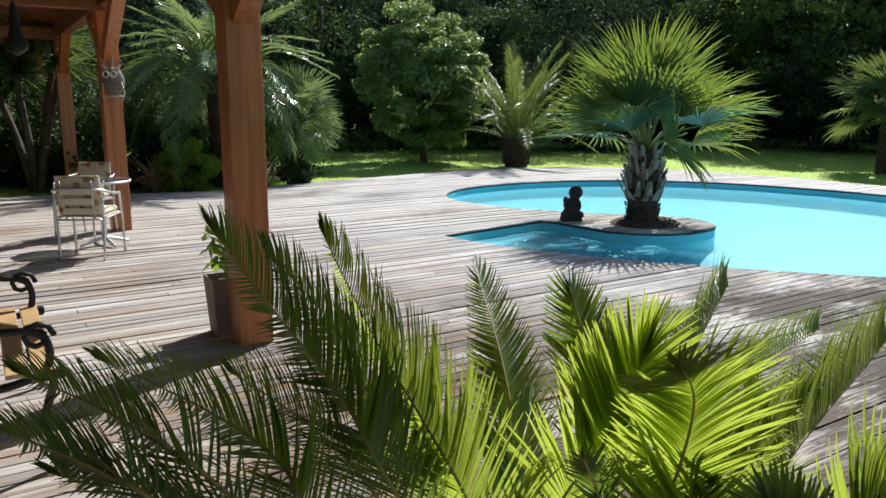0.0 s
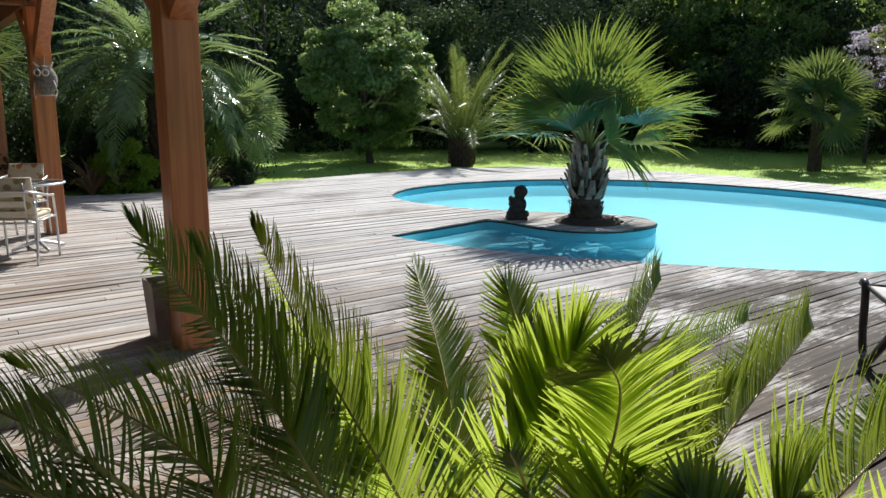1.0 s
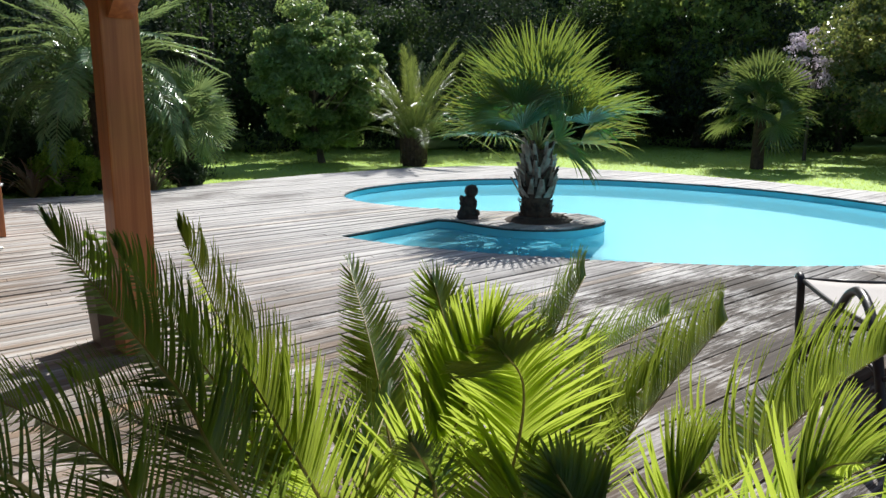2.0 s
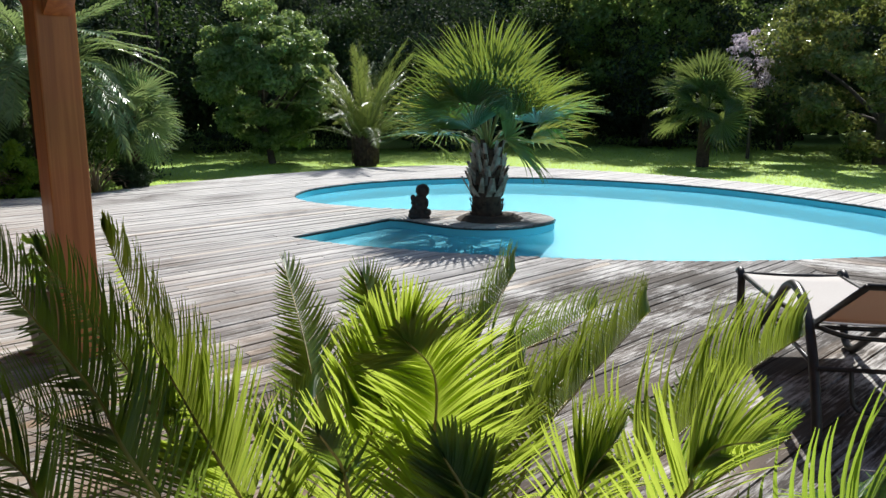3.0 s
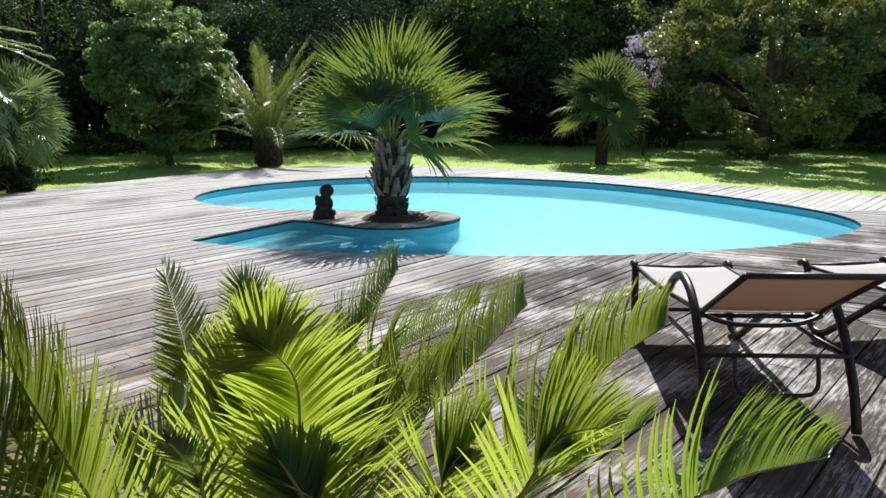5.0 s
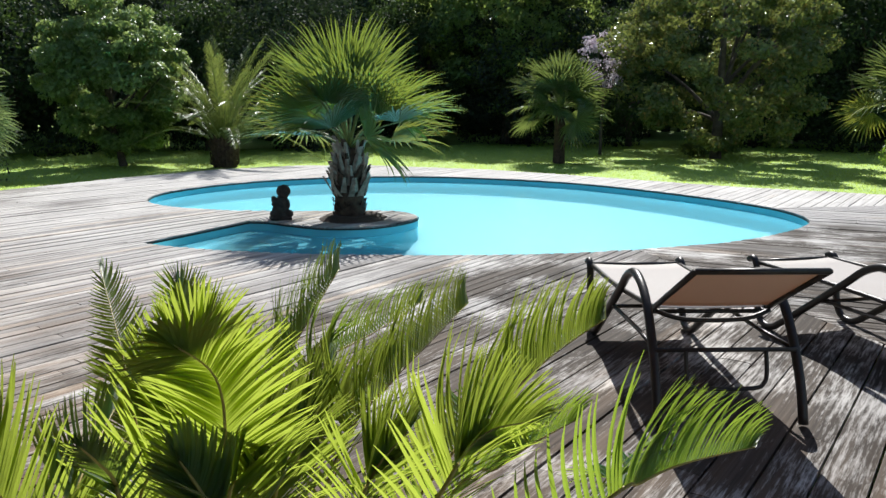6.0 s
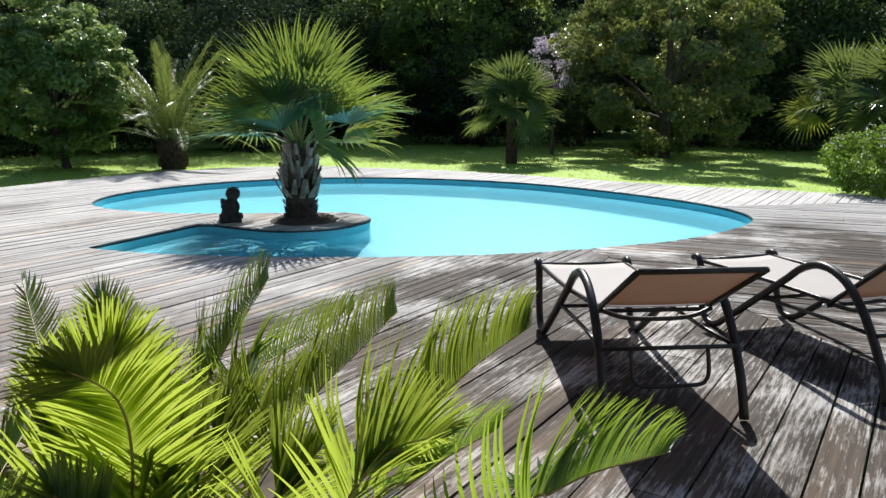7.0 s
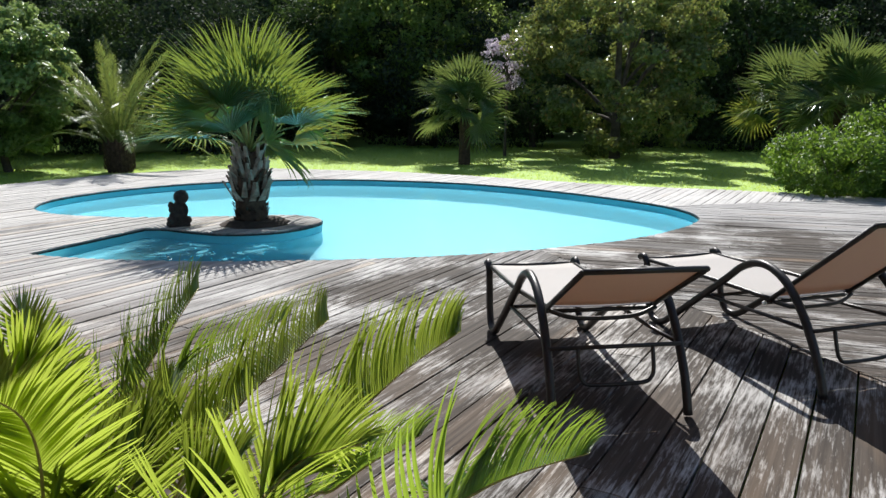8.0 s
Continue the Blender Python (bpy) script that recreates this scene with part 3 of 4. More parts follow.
# ---- grass blades on the open lawn ----
rngs = np.random.default_rng(91)
NB = 130000
gx, gy = rngs.uniform(-7, 24, NB), rngs.uniform(8, 27, NB)
ex = np.array([p[0] for p in DECK])
ey = np.array([p[1] for p in DECK])
inside = np.zeros(NB, bool)
for a in range(len(DECK)):
    b = (a + 1) % len(DECK)
    hit = ((ey[a] > gy) != (ey[b] > gy)) & (gx < (ex[b] - ex[a]) * (gy - ey[a]) / (ey[b] - ey[a] + 1e-12) + ex[a])
    inside ^= hit
gx, gy = gx[~inside], gy[~inside]
NB = len(gx)
ga, gh = rngs.uniform(0, math.pi, NB), rngs.uniform(0.018, 0.042, NB)
gv = np.empty((NB, 4, 3))
gw = 0.008
lx, ly = rngs.normal(0, 0.018, NB), rngs.normal(0, 0.018, NB)
for q, (sw, up) in enumerate(((-1, 0), (1, 0), (0.35, 1), (-0.35, 1))):
    gv[:, q, 0] = gx + np.cos(ga) * gw * sw + lx * up
    gv[:, q, 1] = gy + np.sin(ga) * gw * sw + ly * up
    gv[:, q, 2] = -0.092 + gh * up
tagged(leaves("grass", gv.reshape(-1, 3), grass_mat, None), "short mown grass blades of the lawn", "grass", "", "stuff")

# ---- garden palms, trees, shrubs ----
palm_island = fan_palm("fan_palm", (2.62, 10.12, 0.0), 0.95, 0.205, 25, 0.76, 0.95, "squat fan palm with pale cut trunk on the pool deck", 5, [palm_green, palm_yellow], 36, 10, 82, True, 3.6, (0.0, 0.0), 0.16, 2, 0.42, 0.65)
bm = bmesh.new()
bmesh.ops.create_cone(bm, cap_ends=True, segments=28, radius1=0.46, radius2=0.34, depth=0.06, matrix=Matrix.Translation((2.66, 10.1, 0.032)))
for v in bm.verts:
    v.co += Vector((noise.noise(v.co * 6) * 0.05, noise.noise(v.co * 7 + Vector((3, 0, 0))) * 0.05, 0))
tagged(part("soil_mound", bm, earth), "dark soil ring round the palm trunk", "soil")

feather_palm("date_palm", (1.88, 20.0, -0.09), 0.75, 0.34, 42, 2.5, "young date palm with upright arching fronds on the lawn", 8, date_green, 0.34, 0.028, 46, 12, 86, 0.45)
broadleaf("tulip_tree", (-0.5, 21.2, -0.09), 4.0, 3.35, 0.5, leaf_tree, "round bright green broadleaf tree on the lawn", 11, 0.12, 160, 300, 0.37, 0.10)
fan_palm("windmill_palm", (10.45, 18.3, -0.09), 1.5, 0.16, 34, 0.72, 0.82, "fan palm with full round crown on the lawn", 21, [windmill_green], 30, -28, 85, False, 4.6, (0, 0), 0.2)
broadleaf("magnolia", (15.6, 18.2, -0.09), 6.0, 6.2, 0.1, leaf_magnolia, "large dark glossy magnolia on the lawn", 31, 0.13, 165, 330, 0.50, 0.19)
broadleaf("shade_tree", (13.2, 27.3, -0.09), 8.4, 6.8, 1.35, leaf_shade, "tall spreading green broadleaf tree", 32, 0.17, 260, 170, 0.65, 0.22)
broadleaf("blossom_tree", (13.2, 20.6, -0.09), 3.7, 1.6, 1.9, leaf_purple, "slender small tree with pale mauve blossom", 33, 0.085, 46, 55, 0.2, 0.045)
shrub("round_shrub", (12.9, 8.9, -0.05), 2.3, 2.4, 1.12, leaf_shrub, "dense rounded green shrub at the deck edge", 41, 0.07, 110, 150, 0.24)
shrub("broad_shrub", (14.3, 8.6, -0.05), 2.6, 2.4, 1.45, leaf_shrub, "broad bright green shrub behind the deck", 42, 0.07, 110, 140, 0.27)
fan_palm("windmill_palm", (15.2, 10.6, -0.09), 1.75, 0.15, 30, 0.6, 0.85, "tall fan palm behind the shrubs", 43, [windmill_green], 30, -45, 85, False, 4.4)
fan_palm("windmill_palm", (15.6, 12.3, -0.09), 1.6, 0.15, 22, 0.65, 0.85, "fan palm with yellowing fans behind the shrubs", 44, [windmill_green, palm_yellow], 30, -20, 85, False, 4.2, (0, 0), 0.2, 7)

# ---- planting beyond the deck's far corner ----
needle_green = leafy("bright_needles", (0.10, 0.20, 0.02), (0.22, 0.36, 0.04), (0.55, 0.72, 0.06), 0.5, 0.45)
feather_palm("jelly_palm", (-4.35, 15.2, -0.09), 2.0, 0.22, 70, 2.35, "grey-green feather palm with strongly arching fronds", 61, palm_grey, 0.42, 0.042, 38, -8, 84, 0.85)
fan_palm("dwarf_fan_palm", (-2.95, 15.6, -0.09), 1.35, 0.13, 26, 0.5, 0.62, "small fan palm with silvery lower fans", 62, [palm_grey], 30, -55, 80, False, 4.3, (0, 0), 0.2, 8)
shrub("bright_shrub", (-4.72, 14.2, -0.09), 1.15, 0.9, 0.95, needle_green, "bright yellow-green needle shrub beside the deck", 63, 0.05, 70, 130, 0.13)
shrub("low_shrub", (-2.9, 15.15, -0.09), 0.66, 0.6, 0.52, leaf_wood, "low round dark green shrub at the deck edge", 64, 0.045, 60, 110, 0.09)
flax_mat = leafy("bronze_flax_leaves", (0.14, 0.085, 0.06), (0.42, 0.30, 0.20), (0.45, 0.28, 0.16), 0.35, 0.3)
strap_plant("bronze_flax", (-5.25, 14.0, -0.09), 60, 0.95, flax_mat, "bronze-brown flax tuft with drooping strap leaves", 65, 0.05)
strap_plant("dry_grass_tuft", (-3.45, 14.75, -0.09), 60, 0.9, dry_leaf, "pale dry grass tuft beside the deck", 66, 0.025)
for k, (x, y, w, h) in enumerate(((-6.4, 15.0, 2.0, 1.5), (-5.6, 16.8, 2.6, 2.6), (-7.9, 16.2, 2.6, 2.2), (-9.6, 14.6, 2.8, 2.0), (-3.6, 17.6, 2.2, 2.0), (-8.6, 18.2, 3.5, 3.4), (-11.5, 16.0, 3.2, 3.2), (-7.6, 15.3, 1.9, 1.3), (-9.2, 16.0, 2.2, 1.6), (-5.2, 15.6, 1.6, 1.2))):
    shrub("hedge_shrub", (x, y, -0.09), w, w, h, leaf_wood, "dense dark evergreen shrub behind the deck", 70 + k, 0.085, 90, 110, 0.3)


def cabbage_tree(at, label, seed, heads):
    """Several slim bare stems from one foot, each with a round head of narrow strap leaves."""
    rng = np.random.default_rng(seed)
    t = thing("cabbage_tree", label, "tree", at)
    for x, y, z, r in heads:
        tube("stem", spline([(x * 0.06, y * 0.06, -0.03), (x * 0.45, y * 0.45, z * 0.5), (x, y, z)], 5), np.linspace(0.085, 0.05, 11), bark, t, 8)
        vs, fs = [], []
        for k in range(90):
            az, el = rng.uniform(0, 6.283), math.asin(rng.uniform(-0.45, 1.0))
            h, up = Vector((math.cos(az), math.sin(az), 0)), Vector((0, 0, 1))
            sd = Vector((-math.sin(az), math.cos(az), 0))
            L, bow = r * rng.uniform(0.8, 1.15), rng.uniform(0.2, 0.8)
            p, b = Vector((x, y, z)), len(vs)
            for q in range(5):
                w = 0.022 * (1 - (q / 4) ** 2) + 0.002
                vs += [p - sd * w, p + up * -w * 0.5, p + sd * w]
                e = el - bow * (q / 4) ** 2
                p = p + (h * math.cos(e) + up * math.sin(e)) * L / 4
            for q in range(4):
                c = b + q * 3
                fs += [(c, c + 1, c + 4, c + 3), (c + 1, c + 2, c + 5, c + 4)]
        link_mesh("leaf_head", vs, fs, windmill_green, t)
    return t


cabbage_tree((-7.5, 14.2, -0.09), "cabbage tree with slim stems and strap-leaf heads", 81, ((-0.9, 0.2, 2.35, 0.75), (-0.15, -0.1, 2.15, 0.8), (0.45, 0.3, 2.75, 0.8), (0.75, -0.2, 2.3, 0.7)))

# ---- woods behind the lawn ----
rng = np.random.default_rng(77)
variants = []
for k in range(4):
    # every other tree gets the leaf colour with shade in it
    variants.append(broadleaf("woodland_tree", (200 + 20 * k, 200, -0.1), 5.6 + 0.4 * k, 6.0, 0.05, (leaf_wood, leaf_wood_shaded)[k % 2], "dense dark woodland tree beyond the lawn", 100 + k, 0.15, 80, 280, 0.95, 0.16, None, "woods beyond the lawn"))
spots = []
for row, (dist, step, sc) in enumerate(((28.5, 7.5, 0.92), (36, 8.5, 1.5))):
    az = -52.0
    while az < 84:
        d = dist + rng.normal() * 0.8 + (2.0 if az > 15 else -1.0) + (3.0 if az < -20 else 0)
        spots.append((d * math.sin(radians(az)), d * math.cos(radians(az)), sc * rng.uniform(0.85, 1.15), rng.uniform(0, 360)))
        az += step * rng.uniform(0.8, 1.2)
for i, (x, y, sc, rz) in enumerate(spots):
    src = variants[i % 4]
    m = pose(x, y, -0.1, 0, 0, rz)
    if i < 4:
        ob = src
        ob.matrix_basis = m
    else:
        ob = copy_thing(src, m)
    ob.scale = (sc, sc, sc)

# ---- deep woods ----
rngf = np.random.default_rng(123)
NF = 46000
fa = np.radians(rngf.uniform(-62, 92, NF))
fr = rngf.uniform(44, 52, NF)
hump = 19.0 + 2.0 * np.sin(fa * 9) + 1.2 * np.sin(fa * 23 + 1)
fc = np.column_stack([fr * np.sin(fa), fr * np.cos(fa), rngf.uniform(0.0, 1.0, NF) ** 0.9 * hump])
fn = -np.column_stack([np.sin(fa), np.cos(fa), np.full(NF, -0.5)])
tagged(leaves("far_woods", leaf_arrays(fc, fn, 1.1, rngf, 0.8), leaf_wood_shaded, None), "dark mass of distant woodland foliage", "woods", "", "stuff")

# ---- gallery of the house: posts, beams, roof ----
P1, P2 = Vector((-1.28, 5.08, 0)), Vector((-4.02, 9.55, 0))
GD = (P2 - P1).normalized()
GN = Vector((GD.y * -1, GD.x, 0))
if GN.x > 0:
    GN = -GN
GROT = math.atan2(GD.y, GD.x)
gallery = thing("covered_gallery", "open timber gallery roof on red-brown oiled posts", "gallery", (0, 0, 0))


def gal(s, w, z):
    """A place along the row of posts (from the nearest), inward from it, and up."""
    p = P1 + GD * s + GN * w
    return Vector((p.x, p.y, z))


SPAN = (P2 - P1).length
GM = Matrix.Translation(P1) @ Matrix.Rotation(GROT, 4, "Z")
side = 1 if (Matrix.Rotation(GROT, 3, "Z") @ Vector((0, 1, 0))).dot(GN) > 0 else -1
for k in (-1, 0, 1, 2, 3):
    bm = bmesh.new()
    box(bm, SPAN * k, 0, 1.3, 0.225, 0.225, 2.6, GM, 0.012)
    part("post", bm, post_wood, gallery)
    for way in (1, -1):
        ends = (gal(SPAN * k + 0.08 * way, 0, 2.12), gal(SPAN * k + 1.05 * way, 0, 2.72))
        vs = [p + GN * w + (GD * -0.55 * way + Vector((0, 0, 0.83))) * h for p in ends for w, h in ((-0.07, -0.095), (0.07, -0.095), (0.07, 0.095), (-0.07, 0.095))]
        link_mesh("brace", vs, [(0, 1, 5, 4), (1, 2, 6, 5), (2, 3, 7, 6), (3, 0, 4, 7), (0, 3, 2, 1), (4, 5, 6, 7)], post_wood, gallery)
    bm = bmesh.new()
    m = GM
    box(bm, SPAN * k, side * 2.0, 2.72, 0.14, 4.0, 0.2, m, 0.01)
    part("cross_beam", bm, roof_wood, gallery)
bm = bmesh.new()
box(bm, SPAN, 0, 2.77, SPAN * 5, 0.16, 0.24, GM, 0.01)
part("eave_beam", bm, roof_wood, gallery)
SLOPE = 0.22
for k in range(-14, 42):
    s = k * 0.5
    vs = []
    for w in (-0.205, 3.9):
        z = 2.86 + SLOPE * w
        for ds, dz in ((-0.04, 0), (0.04, 0), (0.04, 0.14), (-0.04, 0.14)):
            vs.append(gal(s + ds, w, z + dz))
    link_mesh("rafter", vs, [(0, 1, 5, 4), (1, 2, 6, 5), (2, 3, 7, 6), (3, 0, 4, 7), (0, 3, 2, 1), (4, 5, 6, 7)], roof_wood, gallery)
vs = [gal(s, w, 3.005 + SLOPE * w + dz) for dz in (0, 0.05) for s, w in ((-7.2, -0.255), (21, -0.255), (21, 4.2), (-7.2, 4.2))]
link_mesh("roof_boards", vs, [(0, 1, 2, 3), (7, 6, 5, 4), (0, 4, 5, 1), (1, 5, 6, 2), (2, 6, 7, 3), (3, 7, 4, 0)], roof_wood, gallery)
wall_mat = plain("rendered_house_wall", (0.62, 0.57, 0.48), (0.72, 0.68, 0.60), 2, 0.9, 0, 0.3, 40)
vs = [gal(s, w, z) for w in (4.0, 4.25) for s, z in ((-7, -0.1), (21, -0.1), (21, 3.9), (-7, 3.9))]
tagged(link_mesh("wall_house", vs, [(0, 1, 2, 3), (7, 6, 5, 4), (0, 4, 5, 1), (1, 5, 6, 2), (2, 6, 7, 3), (3, 7, 4, 0)], wall_mat), "pale rendered house wall under the gallery", "wall", "", "structure")


# ---- potted cycad in front of the camera ----
CROWN = Vector((0.20, 0.98, 0.84))
cycad = thing("cycad", "potted cycad with arching bright green feather fronds", "plant", (CROWN.x, CROWN.y, 0))
rngc = np.random.default_rng(3)
tube("trunk", [(0, 0, 0.35), (0.01, 0, 0.6), (0, 0, 0.86)], [0.10, 0.11, 0.08], palm_fibre, cycad, 12)


def frond(low, mid, high, tip, leaflet, pairs, width, lift, material, singly=False):
    """One feather frond of the cycad through four places, from the thicket to its tip."""
    o = Vector((CROWN.x, CROWN.y, 0))
    low, mid, high, tip = (Vector(p) - o for p in (low, mid, high, tip))
    base = Vector((0, 0, CROWN.z)) + Vector((low.x, low.y, 0)) * 0.25
    flat = lift < 0.35
    feather_leaf("frond", cycad, spline([base, low, mid, high, tip], 6), material, stalk_yellow, leaflet, width, pairs, rngc, 0.0024, singly, start=0.2, lift=lift, up_hint=(0, 1, 0.25) if flat else (0, 1, 0.7),
                 twist=0.0 if flat else 0.2, droop=0.16 if flat else rngc.uniform(0.12, 0.3), curl=0.0 if flat else 0.16, sweep=0.75 if flat else 0.6, forward=0.2, seg=6, rough=0.028, vee=0.12 if flat else 0.4, bend=0.05, taper=0.6)


frond((0.193, 0.862, 1.135), (0.202, 0.806, 1.269), (0.194, 0.760, 1.345), (0.163, 0.700, 1.395), 0.125, 84, 0.0050, 0.10, cycad_green, True)
frond((0.119, 0.943, 1.118), (0.153, 0.911, 1.224), (0.171, 0.901, 1.280), (0.194, 0.902, 1.340), 0.135, 88, 0.0050, 0.15, cycad_green, True)
frond((0.201, 1.105, 1.129), (0.202, 1.163, 1.215), (0.193, 1.212, 1.255), (0.180, 1.264, 1.311), 0.110, 76, 0.0036, 0.30, cycad_mid)
frond((0.030, 0.857, 1.184), (-0.023, 0.915, 1.259), (-0.086, 1.049, 1.309), (-0.185, 1.294, 1.396), 0.125, 110, 0.0036, 0.30, cycad_green)
frond((-0.041, 0.808, 1.233), (-0.097, 0.865, 1.304), (-0.175, 0.960, 1.356), (-0.282, 1.081, 1.434), 0.110, 116, 0.0026, 0.32, cycad_shaded)
frond((-0.089, 0.766, 1.215), (-0.142, 0.790, 1.278), (-0.224, 0.849, 1.302), (-0.379, 0.978, 1.304), 0.095, 104, 0.0022, 0.30, cycad_mid)
frond((-0.049, 0.842, 1.194), (-0.103, 0.874, 1.247), (-0.168, 0.932, 1.269), (-0.248, 1.018, 1.275), 0.110, 56, 0.0022, 0.33, cycad_shaded)
frond((-0.008, 0.896, 1.168), (-0.066, 0.973, 1.237), (-0.145, 1.090, 1.297), (-0.252, 1.231, 1.375), 0.125, 116, 0.0032, 0.32, cycad_shaded)
frond((-0.144, 0.682, 1.299), (-0.209, 0.720, 1.324), (-0.286, 0.776, 1.334), (-0.388, 0.842, 1.339), 0.075, 84, 0.0022, 0.30, cycad_shaded)
frond((-0.168, 0.661, 1.292), (-0.233, 0.689, 1.315), (-0.291, 0.722, 1.320), (-0.367, 0.775, 1.314), 0.070, 80, 0.0022, 0.30, cycad_shaded)
frond((-0.113, 0.673, 1.258), (-0.163, 0.680, 1.284), (-0.226, 0.705, 1.293), (-0.311, 0.748, 1.289), 0.075, 64, 0.0022, 0.30, cycad_shaded)
frond((0.124, 1.258, 1.010), (0.104, 1.350, 1.109), (0.089, 1.444, 1.174), (0.057, 1.617, 1.267), 0.120, 96, 0.0036, 0.30, cycad_mid)
frond((0.256, 1.074, 1.136), (0.306, 1.144, 1.207), (0.356, 1.219, 1.249), (0.426, 1.310, 1.303), 0.130, 84, 0.0034, 0.70, cycad_mid)
frond((0.324, 1.130, 1.178), (0.369, 1.156, 1.211), (0.455, 1.215, 1.222), (0.558, 1.287, 1.243), 0.110, 66, 0.0034, 1.00, cycad_mid)
frond((0.322, 0.903, 1.179), (0.412, 0.984, 1.231), (0.490, 1.063, 1.248), (0.585, 1.157, 1.270), 0.145, 84, 0.0044, 1.00, cycad_green)
frond((0.403, 0.838, 1.166), (0.526, 0.903, 1.222), (0.618, 0.955, 1.250), (0.728, 1.008, 1.272), 0.155, 92, 0.0054, 1.00, cycad_green)
frond((0.326, 0.615, 1.274), (0.356, 0.630, 1.304), (0.392, 0.648, 1.315), (0.451, 0.684, 1.298), 0.100, 76, 0.0036, 0.30, cycad_green)
frond((0.290, 0.702, 1.225), (0.311, 0.720, 1.250), (0.331, 0.735, 1.264), (0.364, 0.766, 1.270), 0.090, 90, 0.0026, 0.30, cycad_green)
frond((0.477, 0.653, 1.216), (0.548, 0.667, 1.231), (0.622, 0.697, 1.223), (0.737, 0.728, 1.206), 0.125, 84, 0.0044, 0.80, cycad_mid)
frond((0.387, 0.741, 1.203), (0.449, 0.759, 1.219), (0.501, 0.780, 1.228), (0.571, 0.814, 1.228), 0.090, 70, 0.0032, 0.60, cycad_mid)
frond((0.193, 0.523, 1.318), (0.177, 0.533, 1.345), (0.169, 0.538, 1.364), (0.160, 0.544, 1.379), 0.045, 36, 0.0036, 0.40, cycad_shaded)
frond((0.123, 0.740, 1.231), (0.115, 0.730, 1.281), (0.105, 0.715, 1.307), (0.096, 0.699, 1.328), 0.040, 36, 0.0030, 0.30, cycad_shaded)
frond((0.240, 0.809, 1.188), (0.272, 0.846, 1.219), (0.302, 0.903, 1.236), (0.340, 0.980, 1.259), 0.120, 88, 0.0038, 0.30, cycad_green)
frond((0.232, 0.827, 1.174), (0.273, 0.873, 1.205), (0.331, 0.935, 1.222), (0.426, 1.036, 1.237), 0.130, 88, 0.0038, 0.30, cycad_green)
frond((0.051, 0.850, 1.152), (0.063, 0.897, 1.184), (0.075, 0.941, 1.205), (0.099, 1.026, 1.226), 0.110, 88, 0.0038, 0.30, cycad_green)
frond((0.198, 0.787, 1.201), (0.219, 0.806, 1.229), (0.242, 0.842, 1.240), (0.274, 0.896, 1.245), 0.120, 88, 0.0038, 0.30, cycad_green)
pot_mat = plain("terracotta_pot", (0.32, 0.13, 0.07), (0.45, 0.21, 0.12), 5, 0.8, 0, 0.4)
bm = bmesh.new()
bmesh.ops.create_cone(bm, cap_ends=True, segments=32, radius1=0.17, radius2=0.24, depth=0.36, matrix=Matrix.Translation((CROWN.x, CROWN.y, 0.19)))
bmesh.ops.create_cone(bm, cap_ends=True, segments=32, radius1=0.265, radius2=0.265, depth=0.05, matrix=Matrix.Translation((CROWN.x, CROWN.y, 0.375)))
tagged(part("flower_pot", bm, pot_mat), "terracotta pot holding the cycad on the deck", "pot")

# ---- sun loungers ----
tube_metal = plain("dark_bronze_metal", (0.018, 0.016, 0.015), (0.035, 0.03, 0.028), 12, 0.38, 0.3, 0.1)


def sling_material():
    m, t, p, o = nodes_of("sling_fabric")
    v = coords(t)
    w = noise_node(t, 260, 2, 0.5, v)
    b = noise_node(t, 3, 3, 0.5, v)
    c = mix_node(t, b.outputs["Fac"], (0.50, 0.475, 0.45), (0.57, 0.545, 0.515))
    c = mix_node(t, 0.3, c, w.outputs["Fac"], "OVERLAY")
    t.links.new(c, p.inputs["Base Color"])
    p.inputs["Roughness"].default_value = 0.7
    tl = t.nodes.new("ShaderNodeBsdfTranslucent")
    tl.inputs["Color"].default_value = (0.45, 0.27, 0.15, 1)
    mx = t.nodes.new("ShaderNodeMixShader")
    mx.inputs[0].default_value = 0.35
    t.links.new(p.outputs[0], mx.inputs[1])
    t.links.new(tl.outputs[0], mx.inputs[2])
    t.links.new(mx.outputs[0], o.inputs["Surface"])
    return m


sling_mat = sling_material()


def sheet(rows, thick):
    """A thin cloth through rows of points."""
    m = len(rows[0])
    vs, fs = [], []
    for dz in (0, -thick):
        for r in rows:
            vs += [Vector(p) + Vector((0, 0, dz)) for p in r]
    k = len(rows) * m
    for i in range(len(rows) - 1):
        for j in range(m - 1):
            a = i * m + j
            fs.append((a, a + 1, a + m + 1, a + m))
            fs.append((k + a, k + a + m, k + a + m + 1, k + a + 1))
    for j in range(m - 1):
        fs.append((j, k + j, k + j + 1, j + 1))
        a = (len(rows) - 1) * m + j
        fs.append((a, a + 1, k + a + 1, k + a))
    return vs, fs


